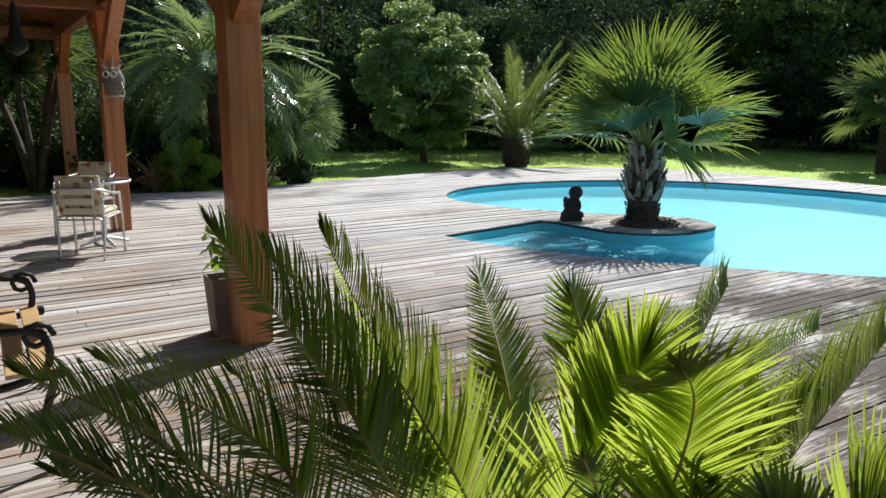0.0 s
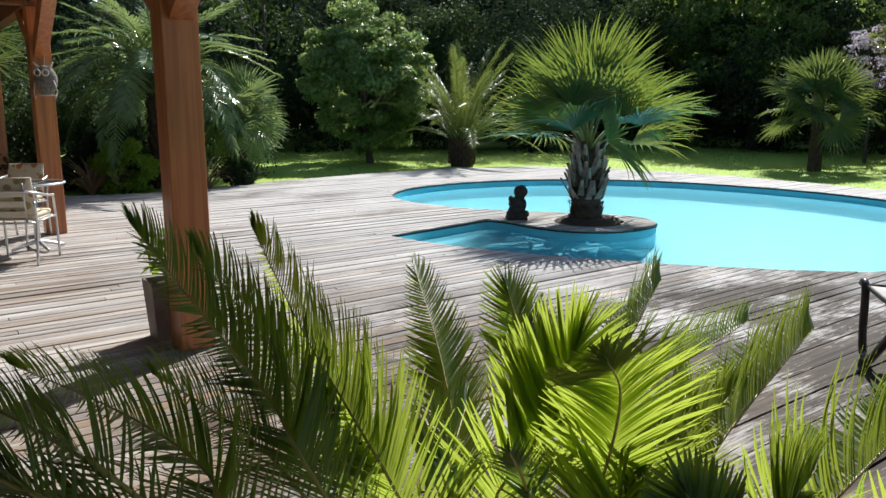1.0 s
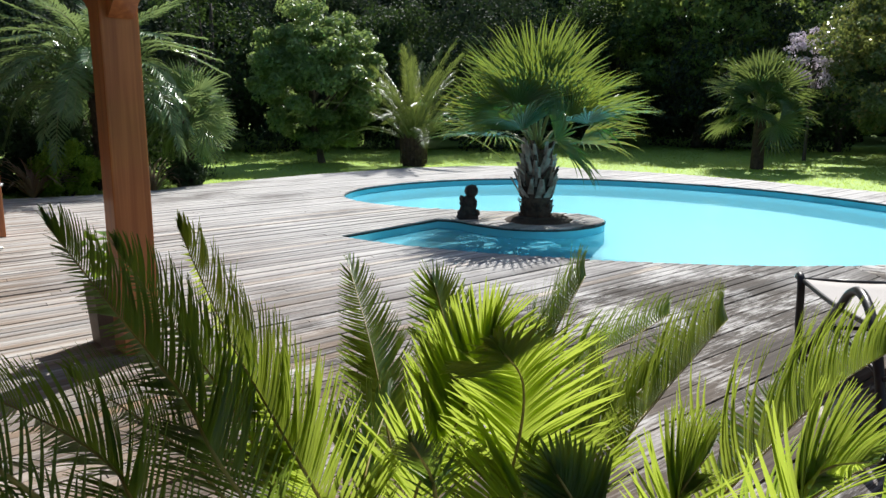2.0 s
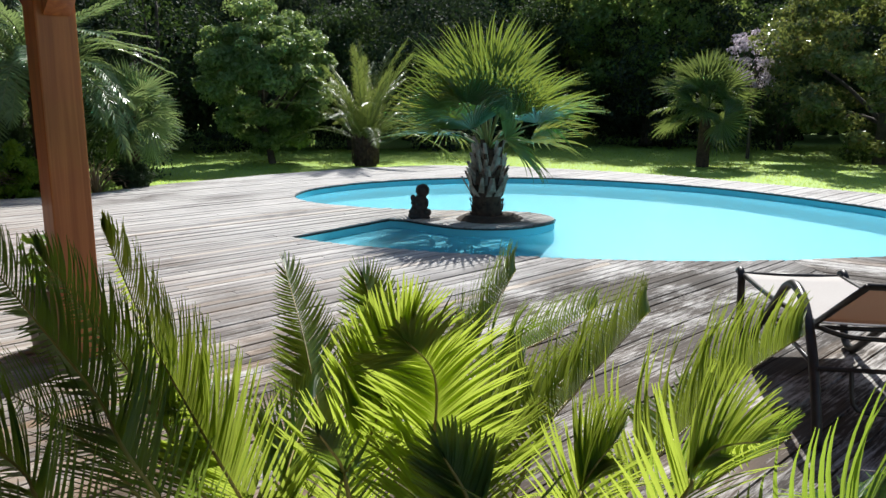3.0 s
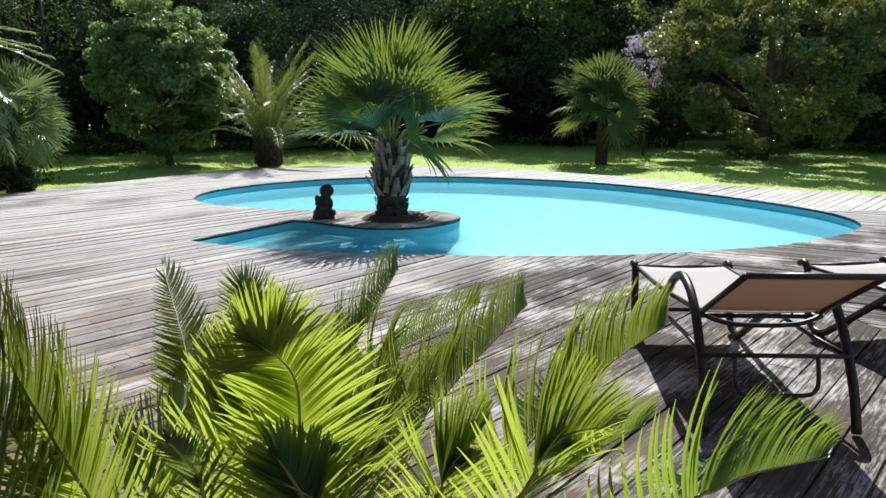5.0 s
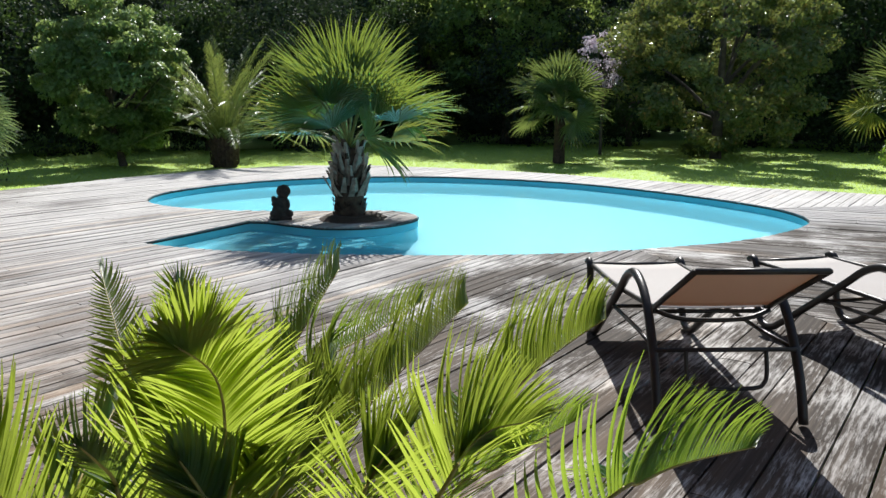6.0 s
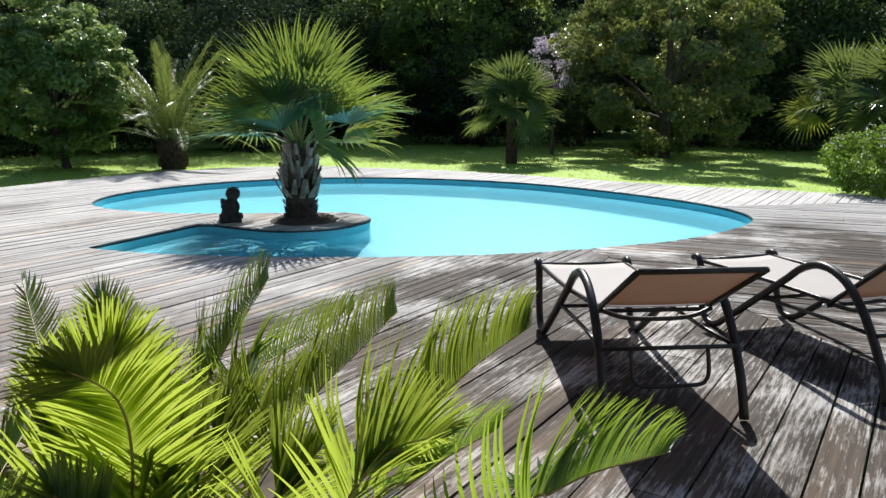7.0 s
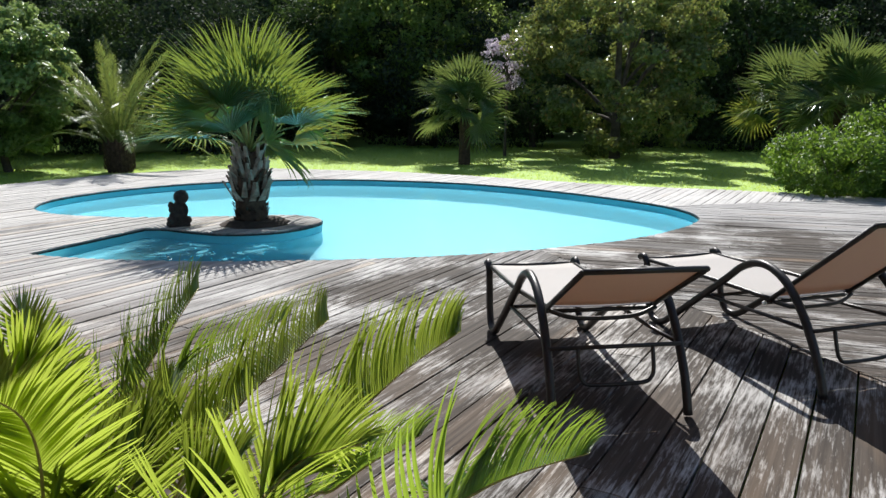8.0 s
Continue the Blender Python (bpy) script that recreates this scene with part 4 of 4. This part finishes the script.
def lounger(at, az, hinge, top, label):
    t = thing("sun_lounger", label, "lounger", (*at, 0), -az, "loungers by the pool")
    R = 0.015
    for sg in (-1, 1):
        x = 0.36 * sg
        prof = [(0, 0.015), (0.06, 0.20), (0.20, 0.44), (0.36, 0.60), (0.54, 0.655), (0.70, 0.61), (0.85, 0.50), (1.15, 0.28), (1.40, 0.10), (1.50, 0.035), (1.58, 0.02), (1.66, 0.05), (1.71, 0.16), (1.73, 0.32), (1.75, 0.42), (1.79, 0.46), (1.84, 0.445)]
        pts = spline([(x - 0.035 * sg * (s / 1.8), s, z) for s, z in prof], 4)
        tube("side_frame", pts, 0.0245, tube_metal, t, 8)
        tube("seat_rail", spline([(0.30 * sg, *hinge), (0.305 * sg, 1.1, 0.45), (0.31 * sg, 1.80, 0.435)], 4), R, tube_metal, t)
        tube("back_rail", [(0.30 * sg, *hinge), (0.30 * sg, *top)], R, tube_metal, t)
        tube("rail_bracket", [(0.30 * sg, 0.95, 0.455), (0.345 * sg, 0.95, 0.43)], 0.012, tube_metal, t)
        tube("seat_brace", [(0.35 * sg, 0.12, 0.36), (0.33 * sg, 0.5, 0.35), (0.335 * sg, 1.05, 0.34)], 0.012, tube_metal, t)
        bm = bmesh.new()
        bmesh.ops.create_uvsphere(bm, u_segments=10, v_segments=6, radius=0.014, matrix=Matrix.Translation((0.318 * sg, hinge[0] + 0.03, hinge[1] - 0.03)))
        part("hinge_cap", bm, plain("white_cap", (0.7, 0.7, 0.68), (0.8, 0.8, 0.78)) if "white_cap" not in bpy.data.materials else bpy.data.materials["white_cap"], t, "", True)
    for s, z, w in ((1.80, 0.435, 0.31), (0.12, 0.36, 0.35), (hinge[0] + 0.03, hinge[1] - 0.03, 0.30), (1.05, 0.33, 0.335)):
        tube("crossbar", [(-w, s, z), (w, s, z)], 0.012, tube_metal, t)
    tube("back_crossbar", [(-0.3, *top), (0.3, *top)], R, tube_metal, t)
    tube("prop_bar", spline([(-0.20, 0.12, 0.36), (-0.20, 0.09, 0.25), (-0.185, 0.08, 0.20), (-0.13, 0.075, 0.175), (0.13, 0.075, 0.175), (0.185, 0.08, 0.20), (0.20, 0.09, 0.25), (0.20, 0.12, 0.36)], 4), 0.011, tube_metal, t)
    tube("back_bow", spline([(-0.30, hinge[0] - 0.02, hinge[1] - 0.01), (-0.15, hinge[0] - 0.05, hinge[1] - 0.05), (0.15, hinge[0] - 0.05, hinge[1] - 0.05), (0.30, hinge[0] - 0.02, hinge[1] - 0.01)], 4), 0.013, tube_metal, t)
    xs = np.linspace(-0.295, 0.295, 7)
    sag = lambda x: 0.010 * (1 - (x / 0.295) ** 2)
    rows = [[(x, hinge[0] + (1.79 - hinge[0]) * u, hinge[1] + (0.435 - hinge[1]) * (1 - (1 - u) ** 2) - 0.008 - sag(x) + 0.012) for x in xs] for u in np.linspace(0.01, 1, 9)]
    vs, fs = sheet(rows, 0.004)
    link_mesh("seat_sling", vs, fs, sling_mat, t, "pale beige mesh sling", True)
    rows = [[(x, hinge[0] + (top[0] - hinge[0]) * u + 0.4 * sag(x), hinge[1] + (top[1] - hinge[1]) * u - 0.7 * sag(x) + 0.012) for x in xs] for u in np.linspace(0.02, 0.98, 8)]
    vs, fs = sheet(rows, 0.004)
    link_mesh("back_sling", vs, fs, sling_mat, t, "pale beige mesh sling", True)
    return t


lounger((2.712, 2.888), 19.5, (0.35, 0.515), (-0.21, 0.832), "dark metal sun lounger with beige sling and lowered back")
lounger((4.214, 2.53), 8.7, (0.506, 0.445), (-0.16, 0.988), "dark metal sun lounger with beige sling and raised back")

# ---- statue ----
statue_mat = plain("dark_weathered_stone", (0.018, 0.015, 0.013), (0.05, 0.042, 0.036), 14, 0.85, 0, 0.8, 60)
bm = bmesh.new()
for c, s in (((0, 0, 0.05), (0.13, 0.11, 0.05)), ((0.0, 0, 0.12), (0.115, 0.10, 0.09)), ((0.01, 0, 0.22), (0.085, 0.08, 0.10)), ((0.045, -0.01, 0.37), (0.095, 0.09, 0.088)), ((-0.085, -0.02, 0.27), (0.035, 0.035, 0.05)),
             ((-0.07, -0.03, 0.21), (0.05, 0.05, 0.04)), ((0.09, -0.02, 0.20), (0.035, 0.05, 0.07)), ((-0.09, -0.04, 0.08), (0.06, 0.08, 0.05)), ((0.10, -0.04, 0.08), (0.06, 0.08, 0.05)), ((0.05, 0.0, 0.30), (0.05, 0.05, 0.05))):
    bmesh.ops.create_uvsphere(bm, u_segments=16, v_segments=10, radius=1, matrix=Matrix.Translation(c) @ Matrix.Diagonal((*s, 1)))
box(bm, 0, 0, 0.02, 0.27, 0.22, 0.04, None, 0.008)
for v in bm.verts:
    v.co += v.co.normalized() * noise.noise(v.co * 26) * 0.012
ob = tagged(part("statue", bm, statue_mat, None, "", True), "small dark weathered stone statue on the pool deck", "statue")
ob.location = (1.73, 10.36, 0.0)
skin = ob.modifiers.new("skin", "REMESH")
skin.mode, skin.voxel_size, skin.use_smooth_shade = "VOXEL", 0.009, True
ob.scale = (1.02, 1.02, 1.02)

# ---- square planter with a young plant at the post ----
planter_mat = plain("brown_grey_planter", (0.13, 0.10, 0.08), (0.20, 0.16, 0.13), 6, 0.7, 0, 0.3)
pl = thing("square_planter", "tall square brown-grey planter beside the post", "planter", (-1.49, 5.27, 0), math.degrees(GROT) + 0)
bm = bmesh.new()
vs = [bm.verts.new(v) for v in ((-0.1, -0.1, 0.0), (0.1, -0.1, 0), (0.1, 0.1, 0), (-0.1, 0.1, 0), (-0.125, -0.125, 0.40), (0.125, -0.125, 0.40), (0.125, 0.125, 0.40), (-0.125, 0.125, 0.40),
                                (-0.108, -0.108, 0.40), (0.108, -0.108, 0.40), (0.108, 0.108, 0.40), (-0.108, 0.108, 0.40), (-0.1, -0.1, 0.36), (0.1, -0.1, 0.36), (0.1, 0.1, 0.36), (-0.1, 0.1, 0.36))]
bm.faces.new(vs[3::-1])
for k in (0, 4, 8):
    for q in range(4):
        bm.faces.new((vs[k + q], vs[k + (q + 1) % 4], vs[k + 4 + (q + 1) % 4], vs[k + 4 + q]))
part("planter_body", bm, planter_mat, pl)
bm = bmesh.new()
box(bm, 0, 0, 0.355, 0.2, 0.2, 0.02)
part("soil", bm, earth, pl)
plant_mat = leafy("young_plant_leaves", (0.06, 0.15, 0.02), (0.14, 0.27, 0.04), (0.4, 0.55, 0.06), 0.35, 0.45)
rngp = np.random.default_rng(9)
yp = thing("young_plant", "young leafy green plant in the square planter", "plant", (-1.49, 5.27, 0.36))
tube("stem", [(0, 0, 0), (0.01, 0, 0.15), (0, 0.01, 0.3)], [0.008, 0.006, 0.004], stalk_green, yp, 6)
c = np.column_stack([rngp.normal(0, 0.07, 46), rngp.normal(0, 0.07, 46), rngp.uniform(0.08, 0.36, 46)])
nr = rngp.normal(size=(46, 3)) + np.array([0, 0, 0.6])
leaves("foliage", leaf_arrays(c, nr, 0.12, rngp, 0.5), plant_mat, yp)

# ---- garden chairs and table under the gallery ----
alu = plain("brushed_aluminium", (0.55, 0.56, 0.58), (0.68, 0.69, 0.70), 10, 0.35, 0.85, 0.05)
cream_slat = plain("cream_wood_slat", (0.60, 0.53, 0.42), (0.70, 0.63, 0.52), 7, 0.6, 0, 0.1)


def print_material():
    m, t, p, o = nodes_of("flowered_cushion_cloth")
    v = coords(t)
    n = t.nodes.new("ShaderNodeTexVoronoi")
    n.inputs["Scale"].default_value = 9.0
    t.links.new(v, n.inputs["Vector"])
    f = ramp_node(t, n.outputs["Distance"], [(0.30, (1, 1, 1)), (0.38, (0, 0, 0))])
    g = ramp_node(t, n.outputs["Color"], [(0.3, (0.42, 0.16, 0.06)), (0.5, (0.16, 0.19, 0.10)), (0.7, (0.34, 0.26, 0.12))])
    t.links.new(mix_node(t, f.outputs[0], (0.62, 0.54, 0.40), g.outputs[0]), p.inputs["Base Color"])
    p.inputs["Roughness"].default_value = 0.85
    return m


cushion_cloth = print_material()


def garden_chair(at, rz, label):
    """Front towards +y."""
    t = thing("garden_chair", label, "chair", (*at, 0), rz, "garden chairs round the table")
    for sg in (-1, 1):
        x = 0.25 * sg
        tube("back_leg", spline([(x * 0.86, -0.26, 0), (x * 0.9, -0.22, 0.4), (x * 0.92, -0.25, 0.62)], 4), 0.0125, alu, t)
        tube("front_leg", spline([(x, 0.24, 0), (x, 0.22, 0.4), (x, 0.19, 0.64)], 4), 0.0125, alu, t)
        tube("seat_side_rail", [(x * 0.9, -0.22, 0.42), (x, 0.22, 0.43)], 0.011, alu, t)
        tube("back_upright", [(x * 0.55, -0.21, 0.42), (x * 0.6, -0.29, 0.80)], 0.010, alu, t)
    tube("arm_loop", spline([(0.25, 0.19, 0.64), (0.27, 0.0, 0.655), (0.25, -0.22, 0.70), (0.13, -0.31, 0.725), (-0.13, -0.31, 0.725), (-0.25, -0.22, 0.70), (-0.27, 0.0, 0.655), (-0.25, 0.19, 0.64)], 5), 0.013, alu, t)
    tube("seat_front_rail", [(-0.25, 0.21, 0.42), (0.25, 0.21, 0.42)], 0.011, alu, t)
    tube("seat_back_rail", [(-0.23, -0.22, 0.41), (0.23, -0.22, 0.41)], 0.011, alu, t)
    for k in range(3):
        bm = bmesh.new()
        box(bm, 0, -0.245 - 0.028 * k, 0.50 + 0.10 * k, 0.30, 0.014, 0.06, None, 0.004)
        part("back_slat", bm, cream_slat, t)
    for k in range(6):
        bm = bmesh.new()
        box(bm, 0, -0.17 + 0.07 * k, 0.44, 0.45, 0.055, 0.014, None, 0.004)
        part("seat_slat", bm, cream_slat, t)
    cu = thing("chair_cushion", "flowered cream seat and back cushion on a garden chair", "cushion", (*at, 0), rz, "chair cushions")
    bm = bmesh.new()
    box(bm, 0, 0.01, 0.475, 0.43, 0.42, 0.05, None, 0.022)
    part("seat_pad", bm, cushion_cloth, cu, "", True)
    bm = bmesh.new()
    box(bm, 0, 0, 0, 0.43, 0.05, 0.36, pose(0, -0.205, 0.665, 9, 0, 0), 0.022)
    part("back_pad", bm, cushion_cloth, cu, "", True)
    tube("piping", [Vector((x, -0.175 - 0.075 * s, z)) for x, z, s in ((-0.215, 0.49, 0), (-0.21, 0.845, 0.85), (0.21, 0.845, 0.85), (0.215, 0.49, 0))], 0.008, cream_slat, cu, 6)
    return t


garden_chair((-3.62, 7.88), 4, "aluminium garden armchair with cream slats, back to the pergola")
garden_chair((-4.25, 9.15), 170, "aluminium garden armchair facing across the small table")
table = thing("cafe_table", "small round metal cafe table with a pedestal", "table", (-3.76, 8.50, 0))
bm = bmesh.new()
bmesh.ops.create_cone(bm, cap_ends=True, segments=36, radius1=0.30, radius2=0.30, depth=0.025, matrix=Matrix.Translation((0, 0, 0.71)))
bmesh.ops.bevel(bm, geom=[e for e in bm.edges if e.is_manifold and e.calc_face_angle(0) > 1], offset=0.006, segments=2, affect="EDGES")
glass_top = nodes_of("table_glass")
glass_top[2].inputs["Transmission Weight"].default_value = 1.0
glass_top[2].inputs["Roughness"].default_value = 0.02
glass_top[2].inputs["Base Color"].default_value = (0.8, 0.9, 0.86, 1)
part("tabletop", bm, glass_top[0], table, "clear glass top", True)
tube("table_rim", [(0.305 * math.cos(a), 0.305 * math.sin(a), 0.71) for a in np.linspace(0, 6.2832, 41)], 0.013, alu, table, 8)
tube("pedestal", [(0, 0, 0.05), (0, 0, 0.70)], 0.03, alu, table, 12)
for k in range(4):
    a = math.pi / 4 + k * math.pi / 2
    tube("foot", spline([(0, 0, 0.09), (0.12 * math.cos(a), 0.12 * math.sin(a), 0.06), (0.27 * math.cos(a), 0.27 * math.sin(a), 0.018)], 4), np.linspace(0.025, 0.014, 9), alu, table, 8)

# ---- bench with scrolled iron ends ----
iron = plain("black_cast_iron", (0.012, 0.011, 0.011), (0.03, 0.027, 0.025), 20, 0.5, 0.4, 0.3)
bench_wood = plain("varnished_bench_slat", (0.42, 0.27, 0.12), (0.58, 0.40, 0.21), 5, 0.4, 0, 0.15, 50, 0.2)
bench = thing("garden_bench", "garden bench with pale wooden slats and scrolled black iron ends", "bench", (-2.17, 3.63, 0), math.degrees(math.atan2(-0.87, 0.53)))
# along x the bench's length, +y towards the pool
for sg in (-1, 1):
    x = 0.56 * sg
    tube("iron_leg", spline([(x, 0.25, 0), (x, 0.20, 0.22), (x, 0.24, 0.42), (x, 0.05, 0.40), (x, -0.22, 0.41), (x, -0.24, 0.2), (x, -0.32, 0)], 4), 0.018, iron, bench, 8)
    sp = [(x, 0.22, 0.42), (x, 0.24, 0.55), (x, 0.16, 0.63), (x, -0.2, 0.64), (x, -0.27, 0.66)]
    tube("arm_rest", spline(sp, 5), 0.017, iron, bench, 8)
    sc = [(x, 0.20 + 0.065 * (1 - q / 16) * math.cos(q * 0.75), 0.60 + 0.065 * (1 - q / 16) * math.sin(q * 0.75)) for q in range(13)]
    tube("arm_scroll", sc, 0.013, iron, bench, 7)
    tube("back_iron", spline([(x, -0.22, 0.40), (x, -0.28, 0.62), (x, -0.36, 0.86)], 4), 0.016, iron, bench, 8)
    bm = bmesh.new()
    box(bm, x + 0.012 * sg, 0.245, 0.435, 0.05, 0.10, 0.05, None, 0.015)
    part("front_scroll", bm, iron, bench)
for k in range(4):
    bm = bmesh.new()
    box(bm, 0, 0.215 - 0.105 * k, 0.452, 1.18, 0.085, 0.022, None, 0.005)
    part("seat_slat", bm, bench_wood, bench)
for k in range(3):
    bm = bmesh.new()
    box(bm, 0, -0.275 - 0.03 * k, 0.58 + 0.11 * k, 1.18, 0.02, 0.08, None, 0.005)
    part("back_slat", bm, bench_wood, bench)
pink = plain("pink_cushion_cloth", (0.55, 0.30, 0.33), (0.68, 0.42, 0.44), 8, 0.85, 0, 0.2)
bm = bmesh.new()
box(bm, 0, 0, 0, 0.34, 0.12, 0.34, None, 0.05)
pil = tagged(part("cushion", bm, pink, None, "", True), "faded pink cushion leaning on the bench", "cushion")
pil.matrix_world = bench.matrix_world @ pose(-0.40, -0.14, 0.63, -15, 0, 0)

# ---- owl ornament and lantern ----
wicker = plain("grey_wicker", (0.10, 0.09, 0.08), (0.24, 0.22, 0.20), 30, 0.9, 0, 0.9, 90)
pale_ring = plain("pale_wood_ring", (0.5, 0.47, 0.42), (0.62, 0.58, 0.52), 9, 0.7)
owl = thing("owl_ornament", "round grey wicker owl hanging on a post", "ornament", (-3.89, 9.36, 1.79))
bm = bmesh.new()
bmesh.ops.create_uvsphere(bm, u_segments=24, v_segments=16, radius=1, matrix=Matrix.Diagonal((0.125, 0.09, 0.17, 1)))
for v in bm.verts:
    v.co *= 1 + 0.05 * noise.noise(v.co * 40)
part("body", bm, wicker, owl, "", True)
for sg in (-1, 1):
    tube("eye_ring", [(0.045 * sg + 0.034 * math.cos(a), -0.098, 0.085 + 0.034 * math.sin(a)) for a in np.linspace(0, 6.2832, 17)], 0.009, pale_ring, owl, 6)
    tube("ear", [(0.06 * sg, -0.02, 0.14), (0.11 * sg, -0.03, 0.205)], [0.02, 0.006], pale_ring, owl, 6)
    tube("wing_twig", [(0.10 * sg, -0.04, 0.0), (0.13 * sg, -0.03, -0.12), (0.11 * sg, -0.04, -0.21)], [0.012, 0.008, 0.004], pale_ring, owl, 6)
tube("perch", [(-0.13, -0.05, -0.165), (0.13, -0.05, -0.165)], 0.008, pale_ring, owl, 6)
tube("cord", [(0, 0.0, 0.16), (0, 0.05, 0.42)], 0.004, pale_ring, owl, 5)
lamp = thing("hanging_lantern", "dark metal bell lantern hanging from the gallery roof", "lamp", (-2.27, 4.36, 1.90))
lamp.scale = (0.6, 0.6, 0.7)
tube("rod", [(0, 0, 0.2), (0, 0, 1.45)], 0.008, iron, lamp, 6)
bm = bmesh.new()
prof = [(0.02, 0.26), (0.03, 0.20), (0.045, 0.14), (0.05, 0.05), (0.075, 0.0), (0.095, -0.05), (0.085, -0.09), (0.04, -0.11), (0.015, -0.13)]
rings = [[bm.verts.new((r * math.cos(a), r * math.sin(a), z)) for a in np.linspace(0, 2 * math.pi, 17)[:-1]] for r, z in prof]
for a, b in zip(rings, rings[1:]):
    for k in range(16):
        bm.faces.new((a[k], a[(k + 1) % 16], b[(k + 1) % 16], b[k]))
bm.faces.new(rings[-1])
part("bell", bm, iron, lamp, "", True)

# ---- deck: separate boards ----

def inside_spans(loop, u_dir, v_dir, v):
    """Crossings of the line at v with a loop, as places along u."""
    out = []
    n = len(loop)
    for i in range(n):
        a, b = loop[i], loop[(i + 1) % n]
        va, vb = a.dot(v_dir) - v, b.dot(v_dir) - v
        if (va < 0) != (vb < 0):
            k = va / (va - vb)
            out.append(a.dot(u_dir) * (1 - k) + b.dot(u_dir) * k)
    return sorted(out)


def minus(spans, cuts):
    for c0, c1_ in cuts:
        nxt = []
        for a, b in spans:
            if c1_ <= a or c0 >= b:
                nxt.append((a, b))
            else:
                if c0 > a:
                    nxt.append((a, c0))
                if c1_ < b:
                    nxt.append((c1_, b))
        spans = nxt
    return spans


def pairs_of(xs):
    return list(zip(xs[::2], xs[1::2]))


def clip_poly(poly, p, q):
    """Keeps what lies to the left of p to q."""
    out = []
    d = q - p
    side_ = lambda a: d.x * (a.y - p.y) - d.y * (a.x - p.x)
    for i in range(len(poly)):
        a, b = poly[i], poly[(i + 1) % len(poly)]
        sa, sb = side_(a), side_(b)
        if sa >= 0:
            out.append(a)
        if (sa >= 0) != (sb >= 0):
            out.append(a.lerp(b, sa / (sa - sb)))
    return out


deck = thing("deck", "weathered silver-grey timber deck round the pool", "deck", (0, 0, 0), 0, "", "structure")
rngd = np.random.default_rng(15)
deck_loop = [Vector(p) for p in DECK]
pool_hole = offset_loop(POOL, 0.004)
made_boards = []


def lay(region, az, material, width_at, gap=0.012):
    ud = Vector((math.sin(radians(az)), math.cos(radians(az))))
    vd = Vector((ud.y, -ud.x))
    vmin, vmax = min(p.dot(vd) for p in region), max(p.dot(vd) for p in region)
    v = math.floor(vmin)
    while v < vmax:
        w = width_at(v)
        lines = np.linspace(v, v + w - gap, 5)
        spans = []
        for q in lines:
            keep = pairs_of(inside_spans(region, ud, vd, q))
            spans.append(minus(keep, pairs_of(inside_spans(pool_hole, ud, vd, q))))
        strips = {}
        for i in range(4):
            for a in spans[i]:
                for b in spans[i + 1]:
                    if a[0] < b[1] and b[0] < a[1] and a[1] - a[0] > 0.01 and b[1] - b[0] > 0.01:
                        strips.setdefault(i, []).append((a, b))
        joint = rngd.uniform(0, 4.0)
        cuts = [joint + 4.0 * k for k in range(-10, 12)]
        dz = rngd.normal() * 0.0022
        for c0, c1_ in zip(cuts, cuts[1:]):
            vs, fs = [], []
            ud3 = lambda u, q, z: (ud.x * u + vd.x * q, ud.y * u + vd.y * q, z)
            z1, z0 = dz + rngd.normal() * 0.0012, -0.03
            for i in range(4):
                for a, b in strips.get(i, ()):
                    a0, a1 = max(a[0], c0), min(a[1], c1_ - 0.006)
                    b0, b1 = max(b[0], c0), min(b[1], c1_ - 0.006)
                    if a1 - a0 < 0.004 and b1 - b0 < 0.004:
                        continue
                    a1, b1 = max(a1, a0), max(b1, b0)
                    k = len(vs)
                    ea = 0.004 if i == 0 else 0
                    eb = 0.004 if i == 3 else 0
                    q0, q1 = lines[i], lines[i + 1]
                    vs += [ud3(a0, q0, z1 - ea), ud3(a1, q0, z1 - ea), ud3(b1, q1, z1 - eb), ud3(b0, q1, z1 - eb), ud3(a0, q0, z0), ud3(a1, q0, z0), ud3(b1, q1, z0), ud3(b0, q1, z0)]
                    fs += [(k, k + 3, k + 2, k + 1), (k + 1, k + 2, k + 6, k + 5), (k + 3, k, k + 4, k + 7)]
                    if i == 0:
                        fs.append((k, k + 1, k + 5, k + 4))
                    if i == 3:
                        fs.append((k + 2, k + 3, k + 7, k + 6))
            if vs:
                cx = sum(p[0] for p in vs) / len(vs)
                cy = sum(p[1] for p in vs) / len(vs)
                made_boards.append((math.hypot(cx - 2.0, cy - 5.0), vs, fs, material))
        v += w


M1, M1b = Vector((4.98, 6.84)), Vector((4.98 - 0.12 * 8, 6.84 - 0.99 * 8))
M2, M2b = Vector((8.7, 8.96)), Vector((16.5, 7.15))
near_w = lambda v: 0.2 if v > -3.0 else 0.1
east = clip_poly(deck_loop, M1, M1b)
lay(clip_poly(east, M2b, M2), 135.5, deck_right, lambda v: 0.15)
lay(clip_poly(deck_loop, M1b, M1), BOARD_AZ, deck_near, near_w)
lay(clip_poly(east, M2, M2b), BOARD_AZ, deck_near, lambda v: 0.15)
made_boards.sort(key=lambda b: b[0])
for d, vs, fs, material in made_boards[:300]:
    link_mesh("board", vs, fs, material, deck)
rest = {}
for d, vs, fs, material in made_boards[300:]:
    rest.setdefault(material.name, []).append((vs, fs))
for mname, pieces in rest.items():
    tagged(merged("far_boards", pieces, bpy.data.materials[mname], deck), "", "", "", "stuff")
